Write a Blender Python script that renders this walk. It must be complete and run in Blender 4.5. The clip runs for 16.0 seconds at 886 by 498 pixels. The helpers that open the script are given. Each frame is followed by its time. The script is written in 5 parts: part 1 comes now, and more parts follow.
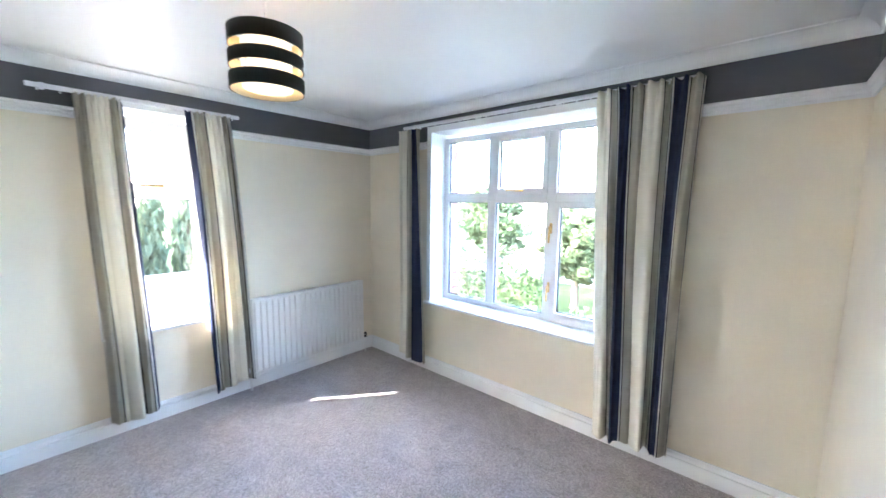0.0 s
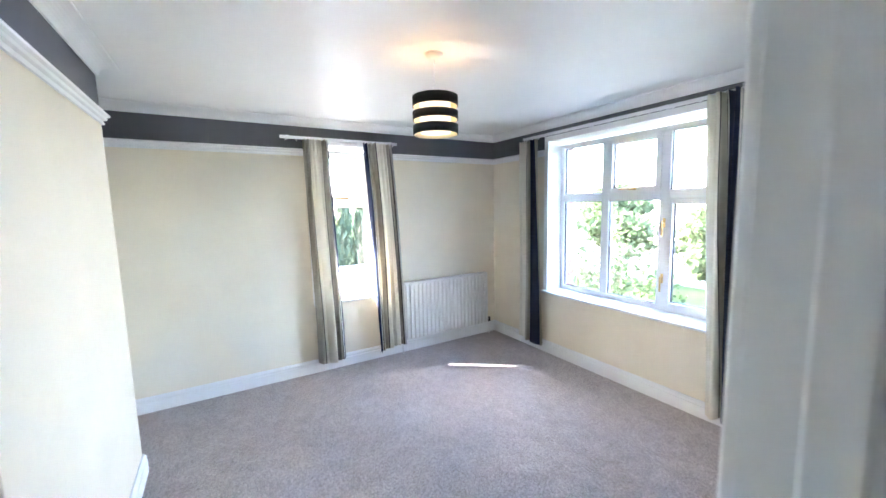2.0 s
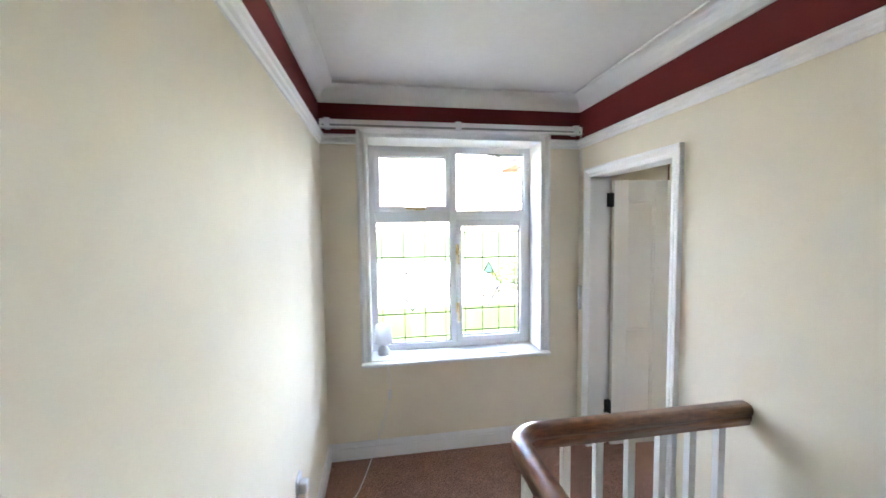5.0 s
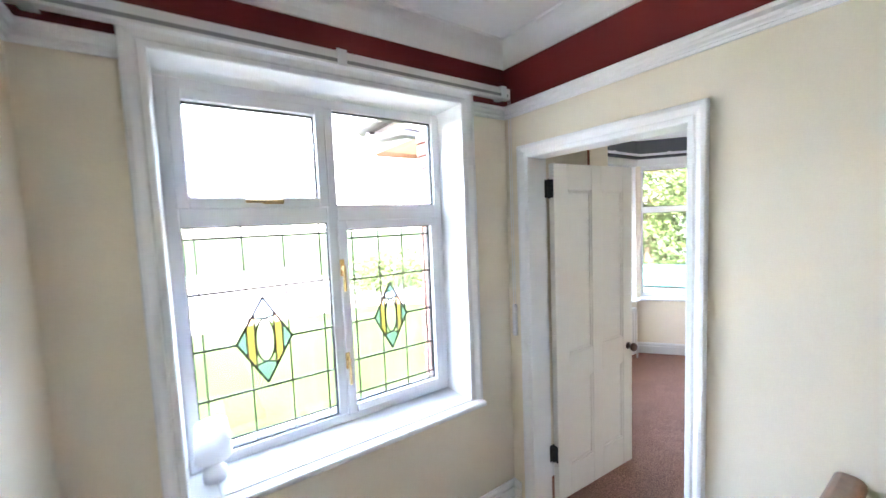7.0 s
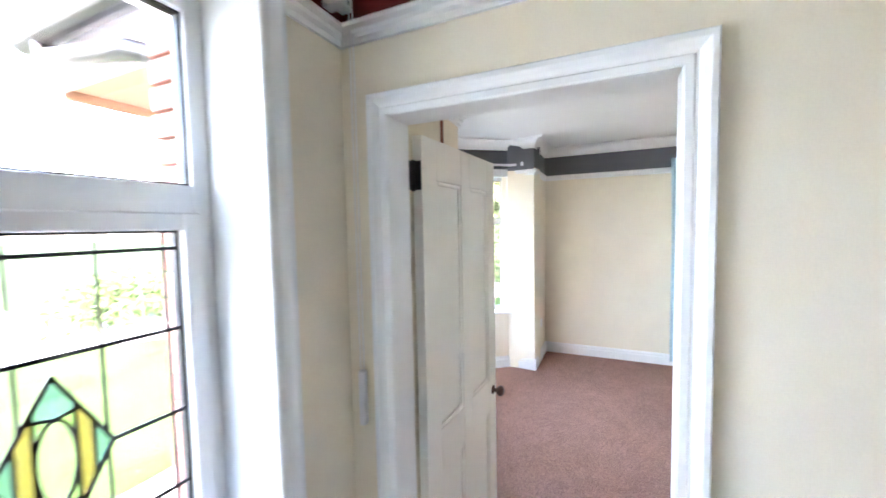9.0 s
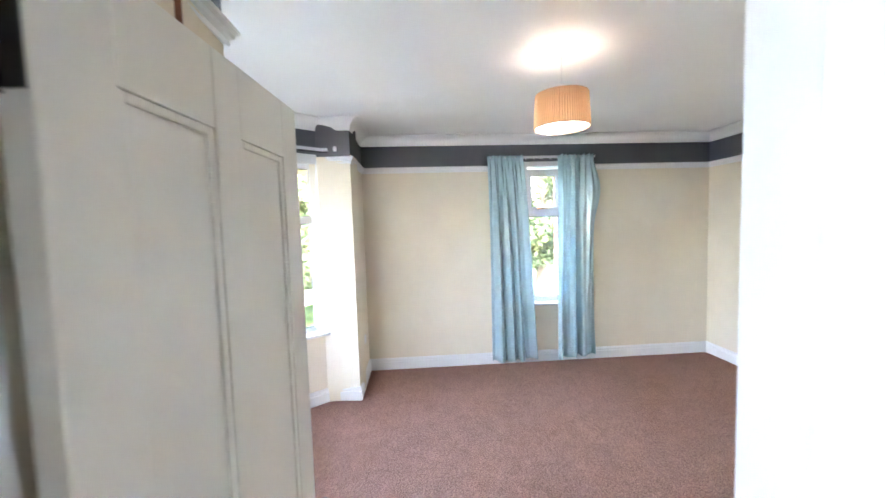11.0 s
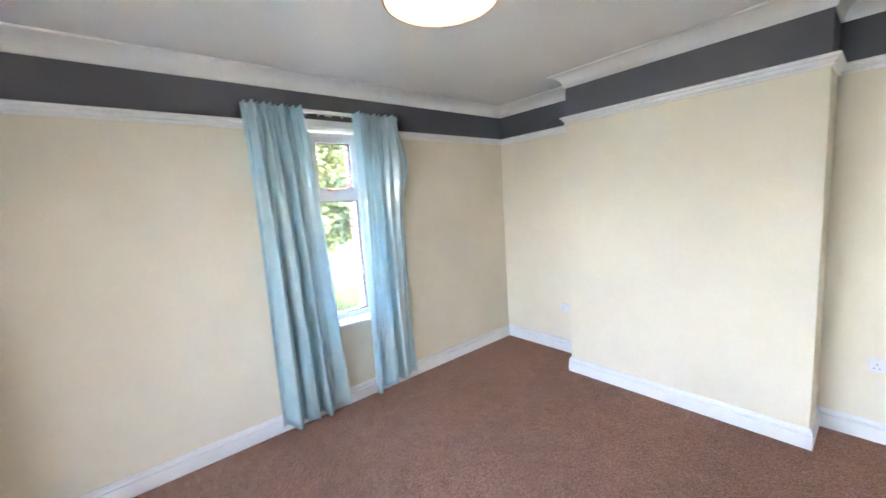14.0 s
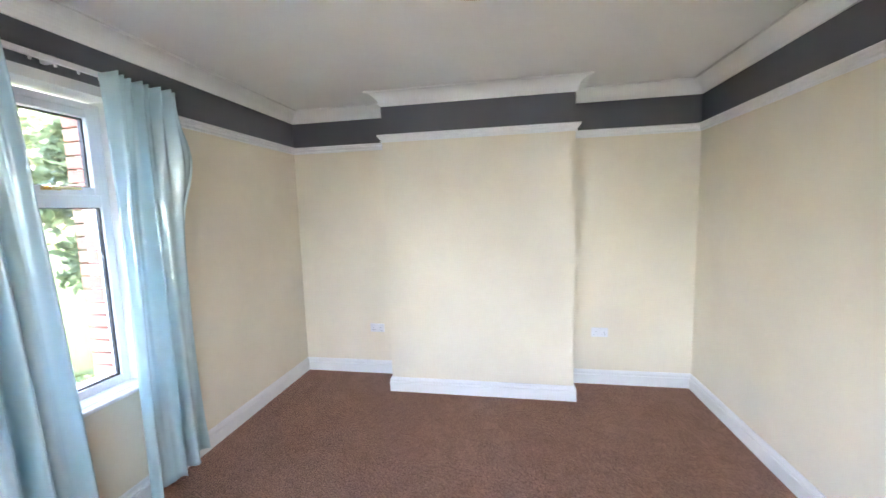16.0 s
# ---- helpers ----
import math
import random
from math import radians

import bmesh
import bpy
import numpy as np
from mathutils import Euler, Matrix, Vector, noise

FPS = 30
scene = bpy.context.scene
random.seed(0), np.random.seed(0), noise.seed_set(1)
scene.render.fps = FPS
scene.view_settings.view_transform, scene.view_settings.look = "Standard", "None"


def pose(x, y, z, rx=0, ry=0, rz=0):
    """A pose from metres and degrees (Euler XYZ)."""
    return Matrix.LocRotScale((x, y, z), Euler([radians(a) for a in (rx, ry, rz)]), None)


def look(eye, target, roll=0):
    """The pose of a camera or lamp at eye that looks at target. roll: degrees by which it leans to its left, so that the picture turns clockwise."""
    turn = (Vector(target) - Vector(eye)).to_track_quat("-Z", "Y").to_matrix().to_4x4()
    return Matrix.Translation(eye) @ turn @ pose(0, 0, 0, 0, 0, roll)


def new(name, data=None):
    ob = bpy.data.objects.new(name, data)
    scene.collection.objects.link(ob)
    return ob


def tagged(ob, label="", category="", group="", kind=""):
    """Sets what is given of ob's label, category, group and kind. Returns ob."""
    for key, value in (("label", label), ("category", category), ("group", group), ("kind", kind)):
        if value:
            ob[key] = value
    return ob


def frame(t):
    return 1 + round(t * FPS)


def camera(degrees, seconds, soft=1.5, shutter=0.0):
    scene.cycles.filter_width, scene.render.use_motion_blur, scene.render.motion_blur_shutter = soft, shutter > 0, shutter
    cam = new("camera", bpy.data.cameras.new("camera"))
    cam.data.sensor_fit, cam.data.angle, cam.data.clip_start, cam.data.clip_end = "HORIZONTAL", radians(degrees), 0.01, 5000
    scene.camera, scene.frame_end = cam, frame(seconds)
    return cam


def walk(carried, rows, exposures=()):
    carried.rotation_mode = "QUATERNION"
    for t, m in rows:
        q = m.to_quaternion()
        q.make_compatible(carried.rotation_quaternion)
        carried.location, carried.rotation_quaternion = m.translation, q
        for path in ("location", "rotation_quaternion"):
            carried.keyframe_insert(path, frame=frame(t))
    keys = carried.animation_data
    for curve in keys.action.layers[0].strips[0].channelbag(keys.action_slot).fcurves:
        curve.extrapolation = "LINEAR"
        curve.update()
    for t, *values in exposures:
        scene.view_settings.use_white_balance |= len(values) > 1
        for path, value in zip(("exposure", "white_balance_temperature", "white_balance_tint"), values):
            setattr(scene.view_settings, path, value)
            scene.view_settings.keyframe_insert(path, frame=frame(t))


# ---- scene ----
cam = camera(99.74, 16.0, shutter=0.5)
PATH = [
    (0, pose(0.547, 0.339, 1.636, 83.00, -0.72, 41.30)),
    (0.5, pose(0.646, 0.235, 1.636, 83.30, -0.62, 46.11)),
    (1, pose(0.745, 0.129, 1.637, 83.31, 0.13, 52.56)),
    (1.5, pose(0.850, 0.021, 1.637, 83.00, 0.98, 58.22)),
    (2, pose(0.979, -0.102, 1.635, 83.41, 1.29, 58.90)),
    (2.5, pose(1.131, -0.231, 1.630, 85.28, 1.28, 50.67)),
    (3, pose(1.279, -0.334, 1.625, 87.07, 1.50, 33.93)),
    (3.5, pose(1.361, -0.345, 1.625, 86.99, 1.56, 18.67)),
    (4, pose(1.385, -0.202, 1.635, 86.34, 1.01, 5.27)),
    (4.5, pose(1.402, 0.014, 1.654, 86.38, 0.60, -2.95)),
    (7, pose(1.383, 1.355, 1.687, 85.66, 2.34, -34.35)),
    (7.5, pose(1.431, 1.627, 1.690, 85.29, 1.89, -41.85)),
    (8, pose(1.546, 1.860, 1.675, 85.78, 1.64, -50.49)),
    (8.5, pose(1.720, 2.025, 1.667, 86.30, 1.57, -58.32)),
    (9, pose(1.906, 2.122, 1.660, 86.61, 1.10, -65.68)),
    (9.5, pose(2.076, 2.226, 1.658, 86.89, 1.23, -74.89)),
    (10, pose(2.260, 2.304, 1.656, 87.37, 1.52, -83.54)),
    (12.5, pose(3.310, 2.349, 1.621, 83.16, 2.18, -105.98)),
    (13, pose(3.549, 2.290, 1.629, 82.96, 2.95, -112.59)),
    (13.5, pose(3.761, 2.249, 1.635, 82.90, 3.65, -120.75)),
    (14, pose(4.018, 2.196, 1.641, 82.71, 3.84, -130.32)),
    (14.5, pose(4.281, 2.141, 1.646, 82.40, 3.50, -139.94)),
    (15, pose(4.514, 2.120, 1.649, 83.06, 3.19, -150.71)),
    (15.5, pose(4.671, 2.196, 1.646, 84.00, 2.63, -161.85)),
    (16, pose(4.770, 2.357, 1.635, 83.99, 1.65, -170.03)),
]
walk(cam, PATH, [(0, 6.22, 6150, 14), (2.5, 6.3, 6350, 15), (3.4, 6.62, 7300, 17), (4.5, 6.54, 7400, 19), (6.8, 6.7, 7200, 20), (9.0, 6.74, 7100, 20), (10.0, 6.72, 7050, 20), (12.5, 6.72, 7100, 20), (14.5, 6.46, 7200, 21), (16.0, 6.4, 7300, 22)])

# ---- world and sun ----
SUN_AZ = Vector((-0.62, -0.785, 0)).normalized()
SUN_EL = radians(39)
world = bpy.data.worlds.new("sky")
scene.world = world
world.use_nodes = True
wn = world.node_tree
sky = wn.nodes.new("ShaderNodeTexSky")
sky.sky_type = "NISHITA"
sky.sun_disc = False
sky.sun_elevation = SUN_EL
sky.sun_rotation = math.atan2(SUN_AZ.x, SUN_AZ.y)
sky.air_density, sky.dust_density, sky.ozone_density = 1.0, 2.5, 1.0
wn.nodes["Background"].inputs["Strength"].default_value = 0.15
wn.links.new(sky.outputs["Color"], wn.nodes["Background"].inputs["Color"])
sun = new("sun", bpy.data.lights.new("sun", "SUN"))
sun.data.energy, sun.data.angle, sun.data.color = 1.3, radians(0.5), (1.0, 0.95, 0.86)
to_sun = SUN_AZ * math.cos(SUN_EL) + Vector((0, 0, math.sin(SUN_EL)))
sun.matrix_world = look(to_sun * 40, (0, 0, 0))


# ---- materials ----
def base_mat(name, rough=0.6, metal=0.0):
    m = bpy.data.materials.new(name)
    m.use_nodes = True
    p = m.node_tree.nodes["Principled BSDF"]
    p.inputs["Roughness"].default_value, p.inputs["Metallic"].default_value = rough, metal
    return m, m.node_tree, p


def noise_node(nt, scale, detail=4.0, vec=None, rough=0.55):
    n = nt.nodes.new("ShaderNodeTexNoise")
    n.inputs["Scale"].default_value, n.inputs["Detail"].default_value, n.inputs["Roughness"].default_value = scale, detail, rough
    if vec is None:
        tc = nt.nodes.new("ShaderNodeTexCoord")
        vec = tc.outputs["Object"]
    nt.links.new(vec, n.inputs["Vector"])
    return n


def mapped(nt, fac, lo, hi, stops=(0.3, 0.7)):
    r = nt.nodes.new("ShaderNodeValToRGB")
    r.color_ramp.elements[0].position, r.color_ramp.elements[1].position = stops
    r.color_ramp.elements[0].color, r.color_ramp.elements[1].color = (*lo, 1), (*hi, 1)
    nt.links.new(fac, r.inputs["Fac"])
    return r.outputs["Color"]


def mixed(nt, a, b, fac, mode="MULTIPLY"):
    m = nt.nodes.new("ShaderNodeMix")
    m.data_type, m.blend_type = "RGBA", mode
    m.inputs["Factor"].default_value = fac
    nt.links.new(a, m.inputs["A"])
    nt.links.new(b, m.inputs["B"])
    return m.outputs["Result"]


def bumped(nt, p, height, strength, dist=0.01):
    b = nt.nodes.new("ShaderNodeBump")
    b.inputs["Strength"].default_value, b.inputs["Distance"].default_value = strength, dist
    nt.links.new(height, b.inputs["Height"])
    nt.links.new(b.outputs["Normal"], p.inputs["Normal"])


def shade(c, k):
    return tuple(min(1, v * k) for v in c)


def paint(name, c, rough=0.55, var=0.05, bump=0.06, fine=180.0, broad=1.6, spec=0.5):
    """Painted plaster or joinery: broad patchiness, roller or brush grain."""
    m, nt, p = base_mat(name, rough)
    p.inputs["Specular IOR Level"].default_value = spec
    big = noise_node(nt, broad, 5)
    small = noise_node(nt, fine, 3)
    col = mapped(nt, big.outputs["Fac"], shade(c, 1 - var), shade(c, 1 + var * 0.5))
    col2 = mapped(nt, small.outputs["Fac"], (1 - var * 0.6,) * 3, (1, 1, 1))
    nt.links.new(mixed(nt, col, col2, 1.0), p.inputs["Base Color"])
    bumped(nt, p, small.outputs["Fac"], bump, 0.004)
    return m


def carpet(name, dark, light, fleck):
    """Cut pile: shade between tufts painted as darker colour, pale flecked tips, brushed and trodden patches."""
    m, nt, p = base_mat(name, 0.95)
    tuft = noise_node(nt, 150, 2, rough=0.6)
    clump = noise_node(nt, 52, 4, rough=0.75)
    brushed = noise_node(nt, 1.7, 6, rough=0.62)
    tread = noise_node(nt, 9, 5, rough=0.7)
    # low spots of the pile get a darker colour for the shade there
    col = mapped(nt, tuft.outputs["Fac"], dark, light, (0.40, 0.60))
    c2 = mapped(nt, clump.outputs["Fac"], (0.50, 0.49, 0.48), (1, 1, 1), (0.38, 0.58))
    c3 = mapped(nt, brushed.outputs["Fac"], (0.84, 0.83, 0.825), (1, 1, 1), (0.38, 0.62))
    c4 = mapped(nt, tread.outputs["Fac"], (0.74, 0.73, 0.72), (1, 1, 1), (0.38, 0.62))
    out = mixed(nt, mixed(nt, mixed(nt, col, c2, 1.0), c3, 1.0), c4, 1.0)
    tip = noise_node(nt, 78, 3, rough=0.7)
    tip.inputs["Distortion"].default_value = 0.6
    tips = mapped(nt, tip.outputs["Fac"], (0, 0, 0), fleck, (0.61, 0.70))
    nt.links.new(mixed(nt, out, tips, 1.0, "ADD"), p.inputs["Base Color"])
    add = nt.nodes.new("ShaderNodeMath")
    add.operation = "ADD"
    nt.links.new(tuft.outputs["Fac"], add.inputs[0])
    nt.links.new(clump.outputs["Fac"], add.inputs[1])
    bumped(nt, p, add.outputs[0], 0.9, 0.014)
    p.inputs["Specular IOR Level"].default_value = 0.15
    p.inputs["Sheen Weight"].default_value = 0.7
    p.inputs["Sheen Roughness"].default_value = 0.5
    p.inputs["Sheen Tint"].default_value = (*shade(light, 1.1), 1)
    return m


M_CREAM = paint("cream_wall_paint", (0.865, 0.785, 0.64), 0.8, 0.06, spec=0.2)
M_GREYBAND = paint("slate_grey_band_paint", (0.13, 0.132, 0.145), 0.8)
M_REDBAND = paint("deep_red_band_paint", (0.17, 0.011, 0.009), 0.8)
M_WHITE = paint("white_gloss_paint", (0.86, 0.86, 0.85), 0.42, 0.015, 0.008, 60)
M_CEIL = paint("white_ceiling_paint", (0.87, 0.87, 0.865), 0.45, 0.03, 0.05, 90)
M_CEIL_ROUGH = paint("white_ceiling_lining_paper", (0.86, 0.86, 0.85), 0.6, 0.05, 0.12, 26)
M_DOOR = paint("ivory_door_gloss", (0.86, 0.835, 0.76), 0.36, 0.02, 0.01, 40)
M_UPVC = paint("white_upvc", (0.87, 0.875, 0.88), 0.3, 0.02, 0.01, 200)
M_RAD = paint("white_radiator_enamel", (0.84, 0.83, 0.80), 0.3, 0.02, 0.01, 120)
M_CARPET_A = carpet("taupe_carpet", (0.24, 0.213, 0.210), (0.88, 0.80, 0.79), (0.26, 0.24, 0.235))
M_CARPET_B = carpet("brown_carpet", (0.13, 0.066, 0.050), (0.74, 0.42, 0.32), (0.42, 0.30, 0.25))
M_OUT = paint("red_brick_face", (0.36, 0.14, 0.09), 0.85, 0.2, 0.4, 30)
M_BLACK = base_mat("black_rubber_and_slot_shade", 0.6)[0]
M_BLACK.node_tree.nodes["Principled BSDF"].inputs["Base Color"].default_value = (0.02, 0.02, 0.02, 1)
M_BRASS = base_mat("polished_brass", 0.25, 1.0)[0]
M_BRASS.node_tree.nodes["Principled BSDF"].inputs["Base Color"].default_value = (0.85, 0.62, 0.30, 1)
M_PLASTIC = paint("white_plastic", (0.82, 0.82, 0.84), 0.35, 0.01, 0.0, 100)


def glass_mat(name, colour=(1, 1, 1), rough=0.0):
    m, nt, p = base_mat(name, rough)
    p.inputs["Base Color"].default_value = (*colour, 1)
    p.inputs["Transmission Weight"].default_value = 1.0
    p.inputs["IOR"].default_value = 1.45
    return m


M_GLASS = glass_mat("clear_window_glass")


# ---- mesh helpers ----
def thing(name, at=(0, 0, 0), label="", category="", group="", kind=""):
    ob = new(name)
    ob.empty_display_size = 0.1
    ob.location = at
    return tagged(ob, label, category, group, kind)


def origin_of(ob):
    o = Vector((0, 0, 0))
    while ob is not None:
        o = o + ob.location
        ob = ob.parent
    return o


def finish(bm, smooth=False):
    bmesh.ops.recalc_face_normals(bm, faces=bm.faces)
    if smooth:
        for f in bm.faces:
            f.smooth = True


def part(name, bm, material, parent, label="", smooth=False, recalc=True):
    """Links a bmesh in world coordinates as one mesh under a thing or a part."""
    if recalc:
        finish(bm, smooth)
    elif smooth:
        for f in bm.faces:
            f.smooth = True
    if parent is not None:
        bm.transform(Matrix.Translation(-origin_of(parent)))
    me = bpy.data.meshes.new(name)
    bm.to_mesh(me)
    bm.free()
    for mt in (material if isinstance(material, (list, tuple)) else [material]):
        me.materials.append(mt)
    ob = new(name, me)
    ob.parent = parent
    if label:
        ob["label"] = label
    return ob


def box(bm, lo, hi, bevel=0.0, m=None):
    vs = [bm.verts.new((x, y, z)) for x in (lo[0], hi[0]) for y in (lo[1], hi[1]) for z in (lo[2], hi[2])]
    fs = [bm.faces.new([vs[i] for i in q]) for q in ((0, 1, 3, 2), (4, 6, 7, 5), (0, 4, 5, 1), (2, 3, 7, 6), (0, 2, 6, 4), (1, 5, 7, 3))]
    if bevel:
        es = list({e for f in fs for e in f.edges})
        r = bmesh.ops.bevel(bm, geom=es, offset=bevel, segments=2, profile=0.5, affect="EDGES")
        vs = list({v for f in r["faces"] for v in f.verts} | {v for v in vs if v.is_valid})
    if m is not None:
        bmesh.ops.transform(bm, matrix=m, verts=[v for v in vs if v.is_valid])
    return vs


def one_box(lo, hi, bevel=0.0, m=None):
    bm = bmesh.new()
    box(bm, lo, hi, bevel, m)
    return bm


def basis(o, u, n):
    """Matrix from (u, n, z) to the world; n points into the room."""
    o, u, n = Vector(o), Vector(u), Vector(n)
    return Matrix(((u.x, n.x, 0, o.x), (u.y, n.y, 0, o.y), (0, 0, 1, o.z), (0, 0, 0, 1)))


def lathe(profile, at, steps=32, bm=None):
    """Turns (radius, z) pairs about a vertical axis."""
    bm = bm or bmesh.new()
    rings = []
    for r, z in profile:
        rings.append([bm.verts.new((at[0] + r * math.cos(2 * math.pi * k / steps), at[1] + r * math.sin(2 * math.pi * k / steps), at[2] + z)) for k in range(steps)])
    for a, b in zip(rings, rings[1:]):
        for k in range(steps):
            bm.faces.new((a[k], a[(k + 1) % steps], b[(k + 1) % steps], b[k]))
    for r, flip in ((rings[0], True), (rings[-1], False)):
        if profile[0] != profile[-1] and (profile[0] if flip else profile[-1])[0] > 0:
            bm.faces.new(r[::-1] if flip else r)
    bmesh.ops.remove_doubles(bm, verts=bm.verts, dist=1e-6)
    return bm


def tube(points, radius, sides=8, bm=None):
    """A round rod along points."""
    bm = bm or bmesh.new()
    pts = [Vector(p) for p in points]
    rings = []
    for i, p in enumerate(pts):
        d = (pts[min(i + 1, len(pts) - 1)] - pts[max(i - 1, 0)]).normalized()
        a = d.cross(Vector((0, 0, 1)))
        a = a.normalized() if a.length > 1e-3 else Vector((1, 0, 0))
        b = d.cross(a)
        rings.append([bm.verts.new(p + radius * (math.cos(2 * math.pi * k / sides) * a + math.sin(2 * math.pi * k / sides) * b)) for k in range(sides)])
    for r, s in zip(rings, rings[1:]):
        for k in range(sides):
            bm.faces.new((r[k], r[(k + 1) % sides], s[(k + 1) % sides], s[k]))
    bm.faces.new(rings[0][::-1])
    bm.faces.new(rings[-1])
    return bm


def sweep(points, profile, closed=False, bm=None):
    """Runs a closed profile of (inward, z) along a plan line whose left side is the room, mitred at corners."""
    bm = bm or bmesh.new()
    pts = [Vector((p[0], p[1])) for p in points]
    n = len(pts)
    rings = []
    for i, p in enumerate(pts):
        prev = pts[(i - 1) % n] if (closed or i > 0) else None
        nxt = pts[(i + 1) % n] if (closed or i < n - 1) else None
        d1 = (p - prev).normalized() if prev is not None else (nxt - p).normalized()
        d2 = (nxt - p).normalized() if nxt is not None else d1
        n1, n2 = Vector((-d1.y, d1.x)), Vector((-d2.y, d2.x))
        mit = (n1 + n2) / max(0.25, 1 + n1.dot(n2))
        rings.append([bm.verts.new((p.x + mit.x * a, p.y + mit.y * a, z)) for a, z in profile])
    k = len(profile)
    pairs = list(zip(rings, rings[1:])) + ([(rings[-1], rings[0])] if closed else [])
    for r, s in pairs:
        for j in range(k):
            bm.faces.new((r[j], r[(j + 1) % k], s[(j + 1) % k], s[j]))
    if not closed:
        bm.faces.new(rings[0][::-1])
        bm.faces.new(rings[-1])
    return bm


def wall(name, p0, p1, thick, ztop, inner, outer, holes=(), ext=(0.0, 0.0), z0=0.0, reveal=None, label=""):
    """A wall whose room lies left of p0 to p1. inner and outer: (low paint, band paint, height of the change).
    holes: (u0, u1, z0, z1) through it. ext: lengths added past the two ends."""
    p0, p1 = Vector((*p0, 0)), Vector((*p1, 0))
    length = (p1 - p0).length
    u = (p1 - p0) / length
    m = basis(p0, u, (-u.y, u.x, 0))
    us = sorted({-ext[0], length + ext[1], *[h[0] for h in holes], *[h[1] for h in holes]})
    zs = sorted({z0, ztop, *[z for z in (inner[2], outer[2]) if z0 < z < ztop], *[h[2] for h in holes if h[2] > z0], *[h[3] for h in holes]})
    mats = [inner[0], inner[1], outer[0], outer[1], reveal or inner[0]]
    bm = bmesh.new()
    cache = {}

    def vert(a, b, c):
        k = (round(a, 5), round(b, 5), round(c, 5))
        if k not in cache:
            cache[k] = bm.verts.new(m @ Vector(k))
        return cache[k]

    def solid(i, j):
        if not (0 <= i < len(us) - 1 and 0 <= j < len(zs) - 1):
            return False
        a, c = (us[i] + us[i + 1]) / 2, (zs[j] + zs[j + 1]) / 2
        return not any(h[0] < a < h[1] and h[2] < c < h[3] for h in holes)

    def face(q, mi):
        f = bm.faces.new([vert(*v) for v in q])
        f.material_index = mi

    for i in range(len(us) - 1):
        for j in range(len(zs) - 1):
            if not solid(i, j):
                continue
            a, b, c, d = us[i], us[i + 1], zs[j], zs[j + 1]
            zm = (c + d) / 2
            face(((a, 0, c), (a, 0, d), (b, 0, d), (b, 0, c)), 1 if zm > inner[2] else 0)
            face(((a, -thick, c), (b, -thick, c), (b, -thick, d), (a, -thick, d)), 3 if zm > outer[2] else 2)
            for (di, dj), q in (((-1, 0), ((a, 0, c), (a, -thick, c), (a, -thick, d), (a, 0, d))), ((1, 0), ((b, 0, c), (b, 0, d), (b, -thick, d), (b, -thick, c))),
                                ((0, -1), ((a, 0, c), (b, 0, c), (b, -thick, c), (a, -thick, c))), ((0, 1), ((a, 0, d), (a, -thick, d), (b, -thick, d), (b, 0, d)))):
                if not solid(i + di, j + dj):
                    face(q, 4 if 0 <= i + di < len(us) - 1 else (1 if zm > inner[2] else 0))
    ob = part(name, bm, mats, None)
    return tagged(ob, label or "painted plaster wall", "wall", kind="structure")


def slab(name, x0, y0, x1, y1, z0, z1, mat, label, category):
    ob = part(name, one_box((x0, y0, z0), (x1, y1, z1)), mat, None)
    return tagged(ob, label, category, kind="structure")


# ---- the plan ----
XA, XAE, XL, XE, XBW, XB = -2.78, 0.845, 1.0, 2.9, 3.06, 6.876
XS = 3.20
YN, YSA, YSB, YSL = 2.92, -0.98, -1.14, -2.2
RA, RL, RB = 2.195, 2.295, 2.282
CA, CL, CB = 2.47, 2.61, 2.62
OUT = (M_OUT, M_OUT, 9)
ROOM_A = (M_CREAM, M_GREYBAND, RA)
LANDING = (M_CREAM, M_REDBAND, RL)
ROOM_B = (M_CREAM, M_GREYBAND, RB)
T = 0.30
W1 = (0.70, 1.33, 0.71, 2.245)
W2 = (-1.86, -0.20, 0.70, 2.275)
WL = (1.315, 2.585, 0.705, 2.28)
WE = (0.60, 1.06, 0.70, 2.27)
DA = (-0.47, 0.286, 1.99)
DB = (1.95, 2.78, 2.03)
DBI = (1.984, 2.745, 2.0)

# room with the two striped curtains
wall("wall_west", (XA, YN), (XA, YSA), T, CA + 0.1, ROOM_A, OUT, [(YN - W1[1], YN - W1[0], W1[2], W1[3])], (T, T), reveal=M_WHITE)
wall("wall_north_bedroom", (0.92, YN), (XA, YN), 0.36, CA + 0.1, ROOM_A, OUT, [(0.92 - W2[1], 0.92 - W2[0], W2[2], W2[3])], reveal=M_WHITE)
wall("wall_south_alcove", (XA, YSA), (-1.87, YSA), T, CA + 0.1, ROOM_A, OUT)
wall("chimney_breast_bedroom", (-1.87, -0.62), (-0.35, -0.62), 0.66, CA + 0.1, ROOM_A, OUT)
wall("wall_south_bedroom", (-0.35, YSA), (XAE, YSA), T, CA + 0.1, ROOM_A, OUT)
wall("wall_partition_bedroom", (XAE, YSL), (XAE, YN), XL - XAE, CL + 0.1, ROOM_A, LANDING, [(DA[0] - YSL, DA[1] - YSL, 0.0, DA[2])], reveal=M_WHITE)
slab("floor_bedroom", XA - T, YSA - T, 0.92, YN + T, -0.25, 0.0, M_CARPET_A, "taupe cut pile carpet with vacuum marks", "carpet")
slab("ceiling_bedroom", XA - T, YSA - T, XAE, YN + T, CA, CA + 0.2, M_CEIL, "smooth white painted ceiling", "ceiling")

